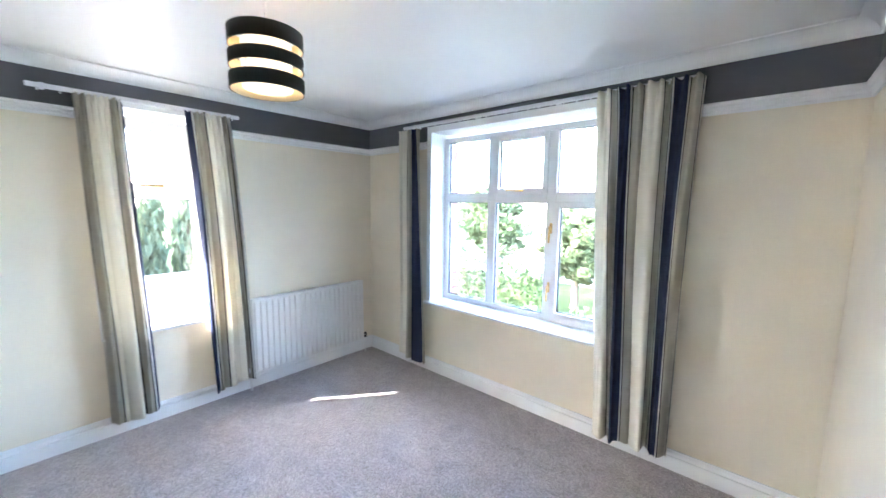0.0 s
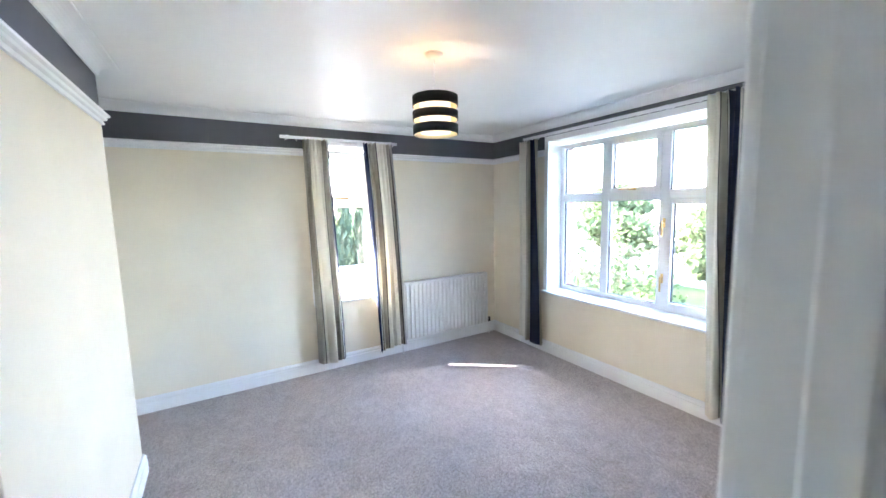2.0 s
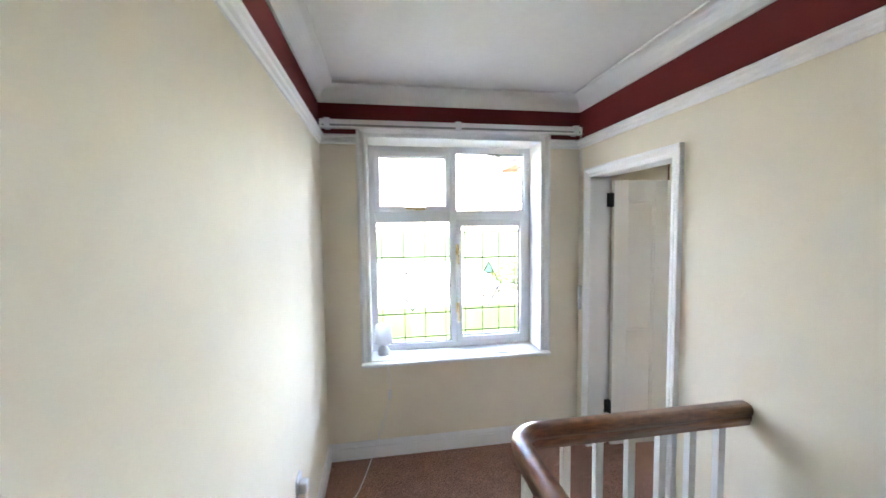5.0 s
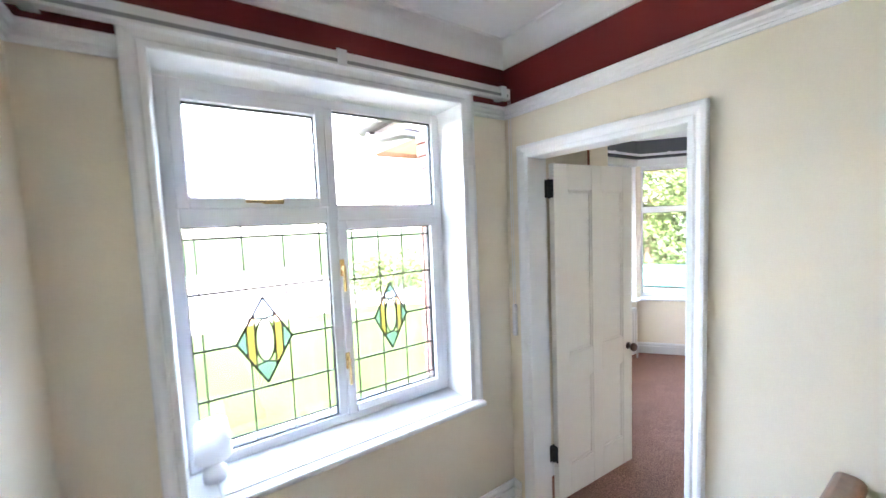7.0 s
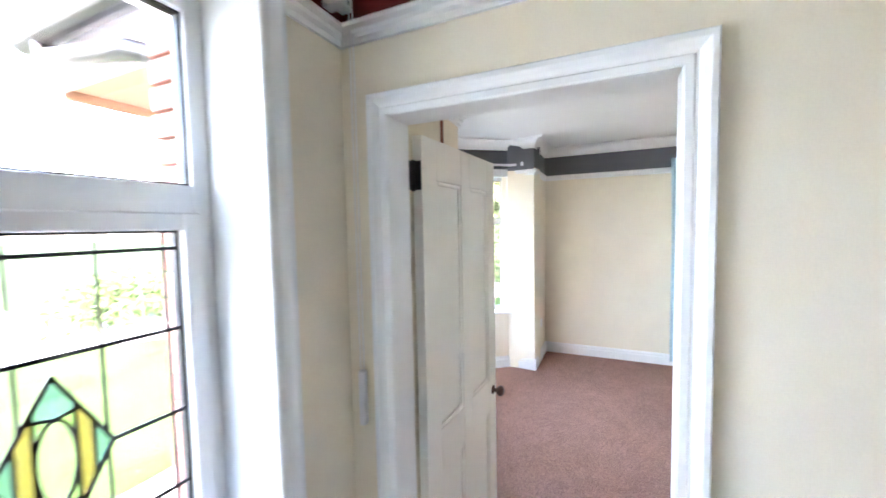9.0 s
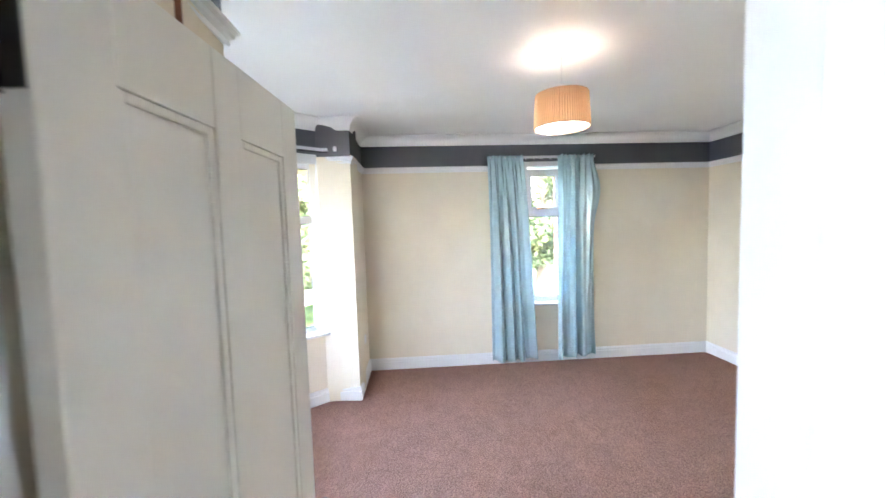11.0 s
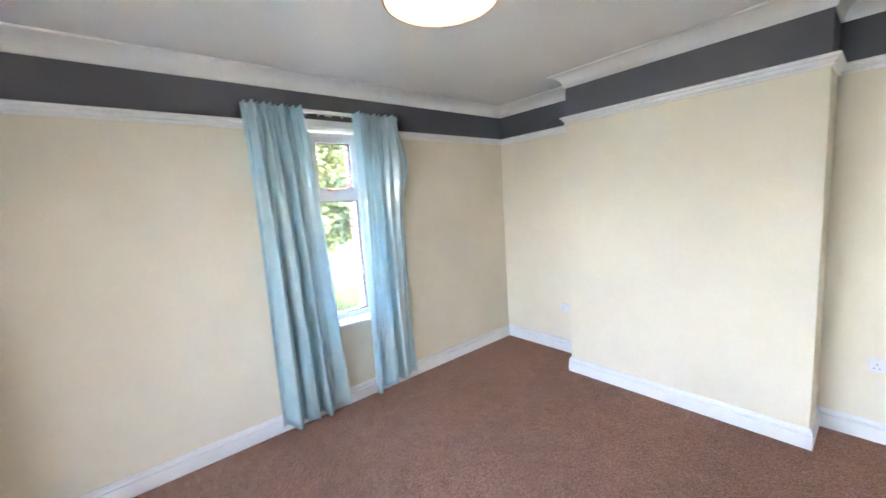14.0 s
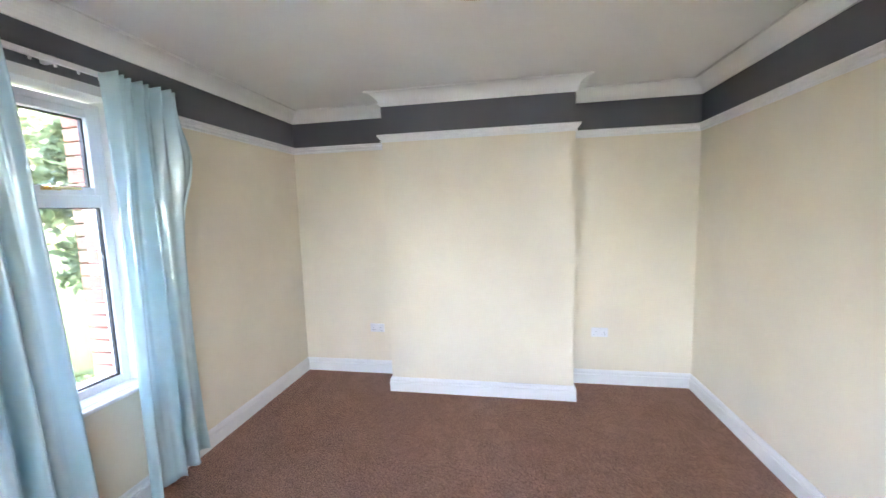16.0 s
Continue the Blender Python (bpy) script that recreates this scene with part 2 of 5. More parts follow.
# landing
wall("wall_north_landing", (2.99, YN), (0.92, YN), 0.40, CL + 0.1, LANDING, OUT, [(2.99 - WL[1], 2.99 - WL[0], WL[2], WL[3])], reveal=M_WHITE)
wall("wall_partition_front_room", (XE, YSL), (XE, YN), XBW - XE, CB + 0.1, LANDING, ROOM_B, [(DB[0] - YSL, DB[1] - YSL, 0.0, DB[2])], reveal=M_WHITE)
wall("wall_south_landing", (XL, YSL), (XE, YSL), T, CL + 0.1, LANDING, OUT, ext=(0.2, 0.2), z0=-2.7)
wall("stairwell_wall_east", (XE, YSL), (XE, 1.5), 0.18, -0.002, LANDING, OUT, z0=-2.7)
wall("stairwell_wall_north", (XE, 1.50), (1.93, 1.50), 0.1, -0.252, LANDING, OUT, z0=-2.7)
wall("stairwell_wall_west", (1.93, 1.50), (1.93, YSL), 0.1, -0.252, LANDING, OUT, z0=-2.7)
slab("floor_landing", 0.92, YSL, 1.93, YN + T, -0.25, 0.0, M_CARPET_B, "dark brown landing carpet", "carpet")
slab("floor_landing_end", 1.93, 1.50, 2.99, YN + T, -0.25, 0.0, M_CARPET_B, "dark brown landing carpet beside the balustrade", "carpet")
slab("floor_stairwell", 1.83, YSL, 3.08, 1.6, -2.9, -2.7, M_CARPET_B, "brown carpet at the foot of the stairwell", "carpet")
slab("ceiling_landing", XL, YSL - T, XE, YN + T, CL, CL + 0.2, M_CEIL_ROUGH, "white textured landing ceiling", "ceiling")

# room with the bay
wall("wall_north_bay_west", (3.9, YN), (2.99, YN), T, CB + 0.1, ROOM_B, OUT)
wall("wall_north_bay_east", (XB, YN), (6.15, YN), T, CB + 0.1, ROOM_B, OUT)
wall("wall_east", (XB, YSB), (XB, YN), T, CB + 0.1, ROOM_B, OUT, [(WE[0] - YSB, WE[1] - YSB, WE[2], WE[3])], (T, T), reveal=M_WHITE)
wall("wall_south_alcove_east", (5.835, YSB), (XB, YSB), T, CB + 0.1, ROOM_B, OUT)
wall("wall_stair_side", (XS, 1.8), (XS, YSB), XS - XBW - 0.002, CB + 0.1, ROOM_B, OUT)
wall("wall_south_alcove_west", (XBW - 0.1, YSB), (4.25, YSB), T, CB + 0.1, ROOM_B, OUT)
wall("chimney_breast_front_room", (4.25, -0.785), (5.835, -0.785), 0.677, CB + 0.1, ROOM_B, OUT)
BAY_EDGE = [(XB + T, YN + T), (6.40, YN + T), (6.40, 3.30), (5.90, 3.95), (4.16, 3.95), (3.66, 3.30), (3.66, YN + T)]


def plate(name, pts, z0, z1, mat, label, category):
    """A floor or ceiling on an outline that takes in the bay."""
    bm = bmesh.new()
    lo, hi = [bm.verts.new((x, y, z0)) for x, y in pts], [bm.verts.new((x, y, z1)) for x, y in pts]
    bm.faces.new(lo[::-1])
    bm.faces.new(hi)
    for k in range(len(pts)):
        q = (k + 1) % len(pts)
        bm.faces.new((lo[k], lo[q], hi[q], hi[k]))
    return tagged(part(name, bm, mat, None), label, category, kind="structure")


plate("floor_front_room", [(2.99, YSB - T), (XB + T, YSB - T), *BAY_EDGE, (2.99, YN + T)], -0.25, 0.0, M_CARPET_B, "chocolate brown pile carpet", "carpet")
plate("ceiling_front_room", [(XBW, YSB - T), (XB + T, YSB - T), *BAY_EDGE, (XBW, YN + T)], CB, CB + 0.2, M_CEIL, "smooth white painted ceiling", "ceiling")
BAY = [(6.15, YN), (6.18, 3.20), (5.78, 3.72), (4.28, 3.72), (3.88, 3.20), (3.9, YN)]
BAY_Z = (0.672, 2.225)
for k, (a, b) in enumerate(zip(BAY, BAY[1:])):
    ln = (Vector(a) - Vector(b)).length
    hole = [(0.03, ln - 0.03, *BAY_Z)] if 0 < k < 4 else []
    wall("wall_bay_%d" % (k + 1), a, b, 0.24, CB + 0.1, (M_CREAM, M_GREYBAND, RB + 0.02), OUT, hole, (0.0 if k == 0 else 0.12, 0.0 if k == 4 else 0.12), reveal=M_WHITE)
POLY_A = [(XA, YSA), (-1.87, YSA), (-1.87, -0.62), (-0.35, -0.62), (-0.35, YSA), (XAE, YSA), (XAE, YN), (XA, YN)]
POLY_L = [(XL, YSL), (XE, YSL), (XE, YN), (XL, YN)]
POLY_B = [(XS, YSB), (4.25, YSB), (4.25, -0.785), (5.835, -0.785), (5.835, YSB), (XB, YSB), (XB, YN)] + BAY + [(XBW, YN), (XBW, 1.8), (XS, 1.8)]

# ---- mouldings ----
SKIRT = [(0, 0.0), (0.02, 0.0), (0.02, 0.088), (0.013, 0.091), (0.013, 0.097), (0.018, 0.101), (0.017, 0.112), (0.010, 0.124), (0.009, 0.13), (0, 0.13)]
COVE = [(0, -0.105), (0.012, -0.105), (0.014, -0.095)] + [(0.1 - 0.086 * math.cos(k * math.pi / 14), -0.095 + 0.083 * math.sin(k * math.pi / 14)) for k in range(1, 8)] + [(0.108, -0.012), (0.108, 0.0), (0, 0.0)]


def rail_profile(z):
    return [(0, z - 0.062), (0.011, z - 0.062), (0.015, z - 0.052), (0.008, z - 0.048), (0.009, z - 0.042), (0.022, z - 0.036), (0.026, z - 0.026), (0.020, z - 0.023), (0.036, z - 0.016), (0.038, z - 0.006), (0.032, z), (0, z)]


def moulding(name, runs, profile, label, closed=False, mat=None):
    bm = bmesh.new()
    for r in runs:
        sweep(r, profile, closed, bm)
    return tagged(part(name, bm, mat or M_WHITE, None), label, "trim", kind="structure")


def cove_at(z):
    return [(a, z + b) for a, b in COVE]


moulding("picture_rail_bedroom", [[(XA, W1[0] - 0.05), *POLY_A[:7], (W2[1] + 0.05, YN)], [(W2[0] - 0.05, YN), (XA, YN), (XA, W1[1] + 0.05)]], rail_profile(RA), "white moulded picture rail")
moulding("skirting_bedroom", [[(XAE, DA[1] + 0.08), (XAE, YN), (XA, YN), *POLY_A[:6], (XAE, DA[0] - 0.08)]], SKIRT, "white moulded skirting board")
moulding("cove_bedroom", [POLY_A], [(a * 0.85, CA + (z - CA) * 0.67) for a, z in cove_at(CA)], "white plaster cove", True, M_CEIL)
moulding("picture_rail_landing", [[(WL[0] - 0.07, YN), (XL, YN), (XL, YSL), (XE, YSL), (XE, YN), (WL[1] + 0.07, YN)]], rail_profile(RL), "white moulded picture rail on the landing")
moulding("skirting_landing", [[(XE, DB[1] + 0.08), (XE, YN), (XL, YN), (XL, DA[1] + 0.08)], [(XL, DA[0] - 0.08), (XL, YSL), (XE, YSL)], [(XE, 1.56), (XE, DB[0] - 0.08)]], [(a, b * 0.95) for a, b in SKIRT], "white moulded skirting board on the landing")
moulding("cove_landing", [POLY_L], cove_at(CL), "white plaster cove on the landing", True, M_CEIL)
moulding("picture_rail_front_room", [[(3.885, 3.15), (3.9, YN), (XBW, YN), (XBW, 1.8), (XS, 1.8), *POLY_B[:6], (XB, WE[0] - 0.05)], [(XB, WE[1] + 0.05), (XB, YN), (6.15, YN), (6.175, 3.13)]], rail_profile(RB), "white moulded picture rail")
moulding("skirting_front_room", [[(XBW, 1.80), (XS, 1.8), *POLY_B[:-2], (XBW, DB[1] + 0.08)]], SKIRT, "white moulded skirting board")
moulding("cove_front_room", [POLY_B], cove_at(CB), "white plaster cove following the bay", True, M_CEIL)

ARCH = [(0, 0), (0, 0.012), (0.006, 0.017), (0.024, 0.017), (0.03, 0.011), (0.036, 0.012), (0.046, 0.02), (0.056, 0.031), (0.06, 0.033), (0.073, 0.033), (0.078, 0.028), (0.078, 0)]


def architrave(name, m, u0, u1, zt, z0=0.0, scale=1.0, label="white moulded door architrave"):
    bm = sweep([(u0, z0), (u0, zt), (u1, zt), (u1, z0)], [(a * scale, b * scale) for a, b in ARCH])
    bm.transform(m @ Matrix(((1, 0, 0, 0), (0, 0, 1, 0), (0, 1, 0, 0), (0, 0, 0, 1))))
    return tagged(part(name, bm, M_WHITE, None), label, "trim", kind="structure")


WEST_A = basis((XA, 0, 0), (0, 1, 0), (1, 0, 0))
NORTH = basis((0, YN, 0), (1, 0, 0), (0, -1, 0))
EAST_B = basis((XB, 0, 0), (0, 1, 0), (-1, 0, 0))
EAST_A = basis((XAE, 0, 0), (0, 1, 0), (-1, 0, 0))
WEST_L = basis((XL, 0, 0), (0, 1, 0), (1, 0, 0))
EAST_L = basis((XE, 0, 0), (0, 1, 0), (-1, 0, 0))
WEST_B = basis((XBW, 0, 0), (0, 1, 0), (1, 0, 0))
architrave("architrave_bedroom_door", EAST_A, DA[0], DA[1], DA[2])
architrave("architrave_bedroom_door_landing", WEST_L, DA[0], DA[1], DA[2])
architrave("architrave_front_room_door", EAST_L, DBI[0], DBI[1], DBI[2], 0.0, 0.86)
architrave("architrave_front_room_door_inside", WEST_B, DB[0], DB[1], DB[2])
architrave("architrave_landing_window", NORTH, WL[0], WL[1], WL[3], WL[2], 0.9, "white moulded window architrave")
FLAT = [(0, 0), (0, 0.014), (0.05, 0.014), (0.053, 0.008), (0.053, 0)]
for nm, mm, w in (("architrave_bedroom_window", NORTH, W2), ("architrave_side_window", WEST_A, W1), ("architrave_east_window", EAST_B, WE)):
    b = sweep([(w[0], w[2]), (w[0], w[3]), (w[1], w[3]), (w[1], w[2])], FLAT)
    b.transform(mm @ Matrix(((1, 0, 0, 0), (0, 0, 1, 0), (0, 1, 0, 0), (0, 0, 0, 1))))
    tagged(part(nm, b, M_WHITE, None), "white flat window architrave", "trim", kind="structure")

# door linings with stops
for nm, mm, d, dep, stops in (("door_lining_bedroom", WEST_L, DA, XL - XAE, ((0.026, -0.11, -0.075), (0.026, -0.11, -0.075), (0.026, -0.11, -0.075))),
                              ("door_lining_front_room", EAST_L, DB, XBW - XE, ((DBI[0] - DB[0], -0.056, 0.0), (DB[1] - DBI[1], -0.118, 0.0), (DB[2] - DBI[2], -0.118, 0.0)))):
    dl = thing(nm, mm @ Vector(((d[0] + d[1]) / 2, -dep / 2, 0)), "white gloss door lining with stop", "door frame", kind="structure")
    for pn, lo, hi in (("jamb", (d[0], -dep, 0), (d[0] + 0.012, 0, d[2] - 0.0121)), ("jamb", (d[1] - 0.012, -dep, 0), (d[1], 0, d[2] - 0.0121)), ("head", (d[0], -dep, d[2] - 0.012), (d[1], 0, d[2]))):
        part(pn, one_box(lo, hi, 0.002, mm), M_WHITE, dl)
    (a, a0, a1), (c, c0, c1), (h, h0, h1) = stops
    for lo, hi in (((d[0] + 0.0121, a0, 0), (d[0] + a, a1, d[2] - h)), ((d[1] - c, c0, 0), (d[1] - 0.0121, c1, d[2] - h)), ((d[0] + 0.0121, h0, d[2] - h), (d[1] - 0.0121, h1, d[2] - 0.0121))):
        part("door_stop", one_box(lo, hi, 0.003, mm), M_WHITE, dl)


# ---- windows ----
def handle(bm, m, u, z, n, along):
    """A brass window catch: backplate, boss and lever."""
    a = (1, 0) if along == "u" else (0, 1)
    box(bm, (u - 0.03 * a[0] - 0.011, n, z - 0.03 * a[1] - 0.011), (u + 0.03 * a[0] + 0.011, n + 0.008, z + 0.03 * a[1] + 0.011), 0.003, m)
    box(bm, (u - 0.009, n + 0.008, z - 0.009), (u + 0.009, n + 0.03, z + 0.009), 0.003, m)
    box(bm, (u - 0.105 * a[0] - 0.007, n + 0.026, z - 0.105 * a[1] - 0.007), (u + 0.01 * a[0] + 0.007, n + 0.038, z + 0.01 * a[1] + 0.007), 0.004, m)


def window(name, m, u0, u1, z0, z1, n, cols, tz, opens, sill, label, catches=()):
    """Frame, mullions, transom, sashes, panes, catches and sill in a wall's (u, n, z).
    cols: mullions (ua, ub); tz: transom (za, zb); opens: cells (column, row) with a sash, row 0 below."""
    at = m @ Vector(((u0 + u1) / 2, n, z0))
    w = thing(name, at, label, "window", kind="structure")
    d = 0.032
    b = bmesh.new()
    f = 0.045
    for lo, hi in (((u0, n - d, z0), (u0 + f, n + d, z1)), ((u1 - f, n - d, z0), (u1, n + d, z1)), ((u0 + f, n - d, z0), (u1 - f, n + d, z0 + f)), ((u0 + f, n - d, z1 - f), (u1 - f, n + d, z1))):
        box(b, lo, hi, 0.004, m)
    part("window_frame", b, M_UPVC, w)
    for a, c in cols:
        part("mullion", one_box((a, n - d, z0 + f), (c, n + d, z1 - f), 0.004, m), M_UPVC, w)
    edges = [u0 + f] + [v for c in cols for v in c] + [u1 - f]
    cells = list(zip(edges[::2], edges[1::2]))
    for a, c in cells:
        part("transom", one_box((a, n - d, tz[0]), (c, n + d, tz[1]), 0.004, m), M_UPVC, w)
    for i, (a, c) in enumerate(cells):
        for j, (lo, hi) in enumerate(((z0 + f, tz[0]), (tz[1], z1 - f))):
            ua, ub, za, zb = a, c, lo, hi
            if (i, j) in opens:
                s = 0.036
                b = bmesh.new()
                for p, q in (((ua - 0.008, n - d + 0.01, za - 0.008), (ua + s, n + d + 0.014, zb + 0.008)), ((ub - s, n - d + 0.01, za - 0.008), (ub + 0.008, n + d + 0.014, zb + 0.008)),
                             ((ua + s, n - d + 0.01, za - 0.008), (ub - s, n + d + 0.014, za + s)), ((ua + s, n - d + 0.01, zb - s), (ub - s, n + d + 0.014, zb + 0.008))):
                    box(b, p, q, 0.005, m)
                part("sash", b, M_UPVC, w)
                ua, ub, za, zb = ua + s, ub - s, za + s, zb - s
            b = bmesh.new()
            g = 0.006
            for p, q in (((ua, n - 0.012, za), (ua + g, n + 0.016, zb)), ((ub - g, n - 0.012, za), (ub, n + 0.016, zb)), ((ua + g, n - 0.012, za), (ub - g, n + 0.016, za + g)), ((ua + g, n - 0.012, zb - g), (ub - g, n + 0.016, zb))):
                box(b, p, q, 0.0, m)
            part("gasket", b, M_BLACK, w, "thin black rubber glazing seal")
            pane = part("pane", one_box((ua + 0.002, n - 0.004, za + 0.002), (ub - 0.002, n + 0.004, zb - 0.002), 0, m), M_GLASS, w)
            pane.visible_shadow = False
    for u, z, along in catches:
        b = bmesh.new()
        handle(b, m, u, z, n + d + 0.012, along)
        part("window_catch", b, M_BRASS, w, "polished brass window catch")
    if sill:
        b = bmesh.new()
        box(b, (u0 - sill[2] - 0.004, 0.0, z0 - 0.03), (u1 + sill[2] + 0.004, sill[0], z0 - 0.004), 0.009, m)
        box(b, (u0 + 0.002, n + d, z0 - 0.03), (u1 - 0.002, 0.004, z0 - 0.005), 0.0, m)
        part("window_sill", b, M_WHITE, w, "white painted window board")
        part("outer_sill", one_box((u0, -0.36, z0 - 0.05), (u1, n - d, z0 - 0.002), 0.008, m), M_UPVC, w)
    return w


window("window_1", WEST_A, W1[0], W1[1], W1[2], W1[3] - 0.02, -0.22, [], (1.64, 1.715), [(0, 1)], (0.05, 0, 0.05), "narrow white uPVC window with an opening top light", [(1.06, 1.74, "u")])
window("window_2", NORTH, W2[0], W2[1], W2[2], W2[3] - 0.03, -0.22, [(-1.358, -1.281), (-0.80, -0.72)], (1.645, 1.727), [(1, 1), (2, 0)], (0.055, 0, 0.06), "wide white uPVC window of six lights", [(-1.04, 1.75, "u"), (-0.745, 1.45, "z"), (-0.745, 0.98, "z")])
window("window_3", NORTH, WL[0], WL[1], WL[2], WL[3] - 0.008, -0.24, [(1.935, 1.985)], (1.70, 1.78), [(0, 1), (1, 0)], (0.06, 0, 0.066), "white uPVC landing window with leaded lower lights", [(1.70, 1.80, "u"), (1.985, 1.48, "z"), (1.985, 1.02, "z")])
window("window_4", EAST_B, WE[0], WE[1], WE[2], WE[3] - 0.02, -0.13, [], (1.70, 1.77), [(0, 1)], (0.05, 0, 0.04), "narrow white uPVC window with an opening top light", [(0.88, 1.795, "u")])


def seg_basis(a, b):
    a, b = Vector((*a, 0)), Vector((*b, 0))
    u = (b - a).normalized()
    return basis(a, u, (-u.y, u.x, 0)), (b - a).length


for k, (a, b) in enumerate(zip(BAY[1:4], BAY[2:5])):
    mm, ln = seg_basis(a, b)
    if k == 1:
        mu = [(ln / 2 - 0.035, ln / 2 + 0.035)]
        window("window_bay_2", mm, 0.03, ln - 0.03, *BAY_Z, -0.1, mu, (1.66, 1.74), [(0, 1), (1, 1)], None, "front lights of the white uPVC bay window", [(ln * 0.25, 1.765, "u"), (ln * 0.75, 1.765, "u")])
    else:
        window("window_bay_%d" % (k + 1), mm, 0.03, ln - 0.03, *BAY_Z, -0.1, [], (1.68, 1.75), [], None, "canted side light of the white uPVC bay window")
# corner posts and one board round the bay
for k, c in enumerate((BAY[2], BAY[3])):
    b = lathe([(0.055, 0.0), (0.055, BAY_Z[1] - BAY_Z[0])], (c[0], c[1] + 0.085, BAY_Z[0]), 12)
    tagged(part("bay_post_%d" % (k + 1), b, M_UPVC, None), "white uPVC corner post of the bay", "window post", kind="structure")
b = sweep(BAY[1:5], [(-0.13, 0.644), (0.05, 0.644), (0.056, 0.65), (0.056, 0.666), (0.05, 0.671), (-0.13, 0.671)])
tagged(part("bay_window_board", b, M_WHITE, None), "white painted board round the bay", "window sill", kind="structure")
b = sweep(BAY[1:5], [(-0.02, BAY_Z[1]), (0.012, BAY_Z[1]), (0.012, RB + 0.02), (-0.02, RB + 0.02)])
tagged(part("bay_window_head", b, M_WHITE, None), "white board over the bay window", "trim", kind="structure")

# leaded lights of the landing window
M_LEAD = base_mat("dull_lead_came", 0.6, 0.15)[0]
M_LEAD.node_tree.nodes["Principled BSDF"].inputs["Base Color"].default_value = (0.06, 0.06, 0.065, 1)
STAIN = [glass_mat("turquoise_glass", (0.34, 0.58, 0.82)), glass_mat("amber_glass", (0.86, 0.52, 0.27)), glass_mat("pale_green_glass", (0.70, 0.82, 0.62))]


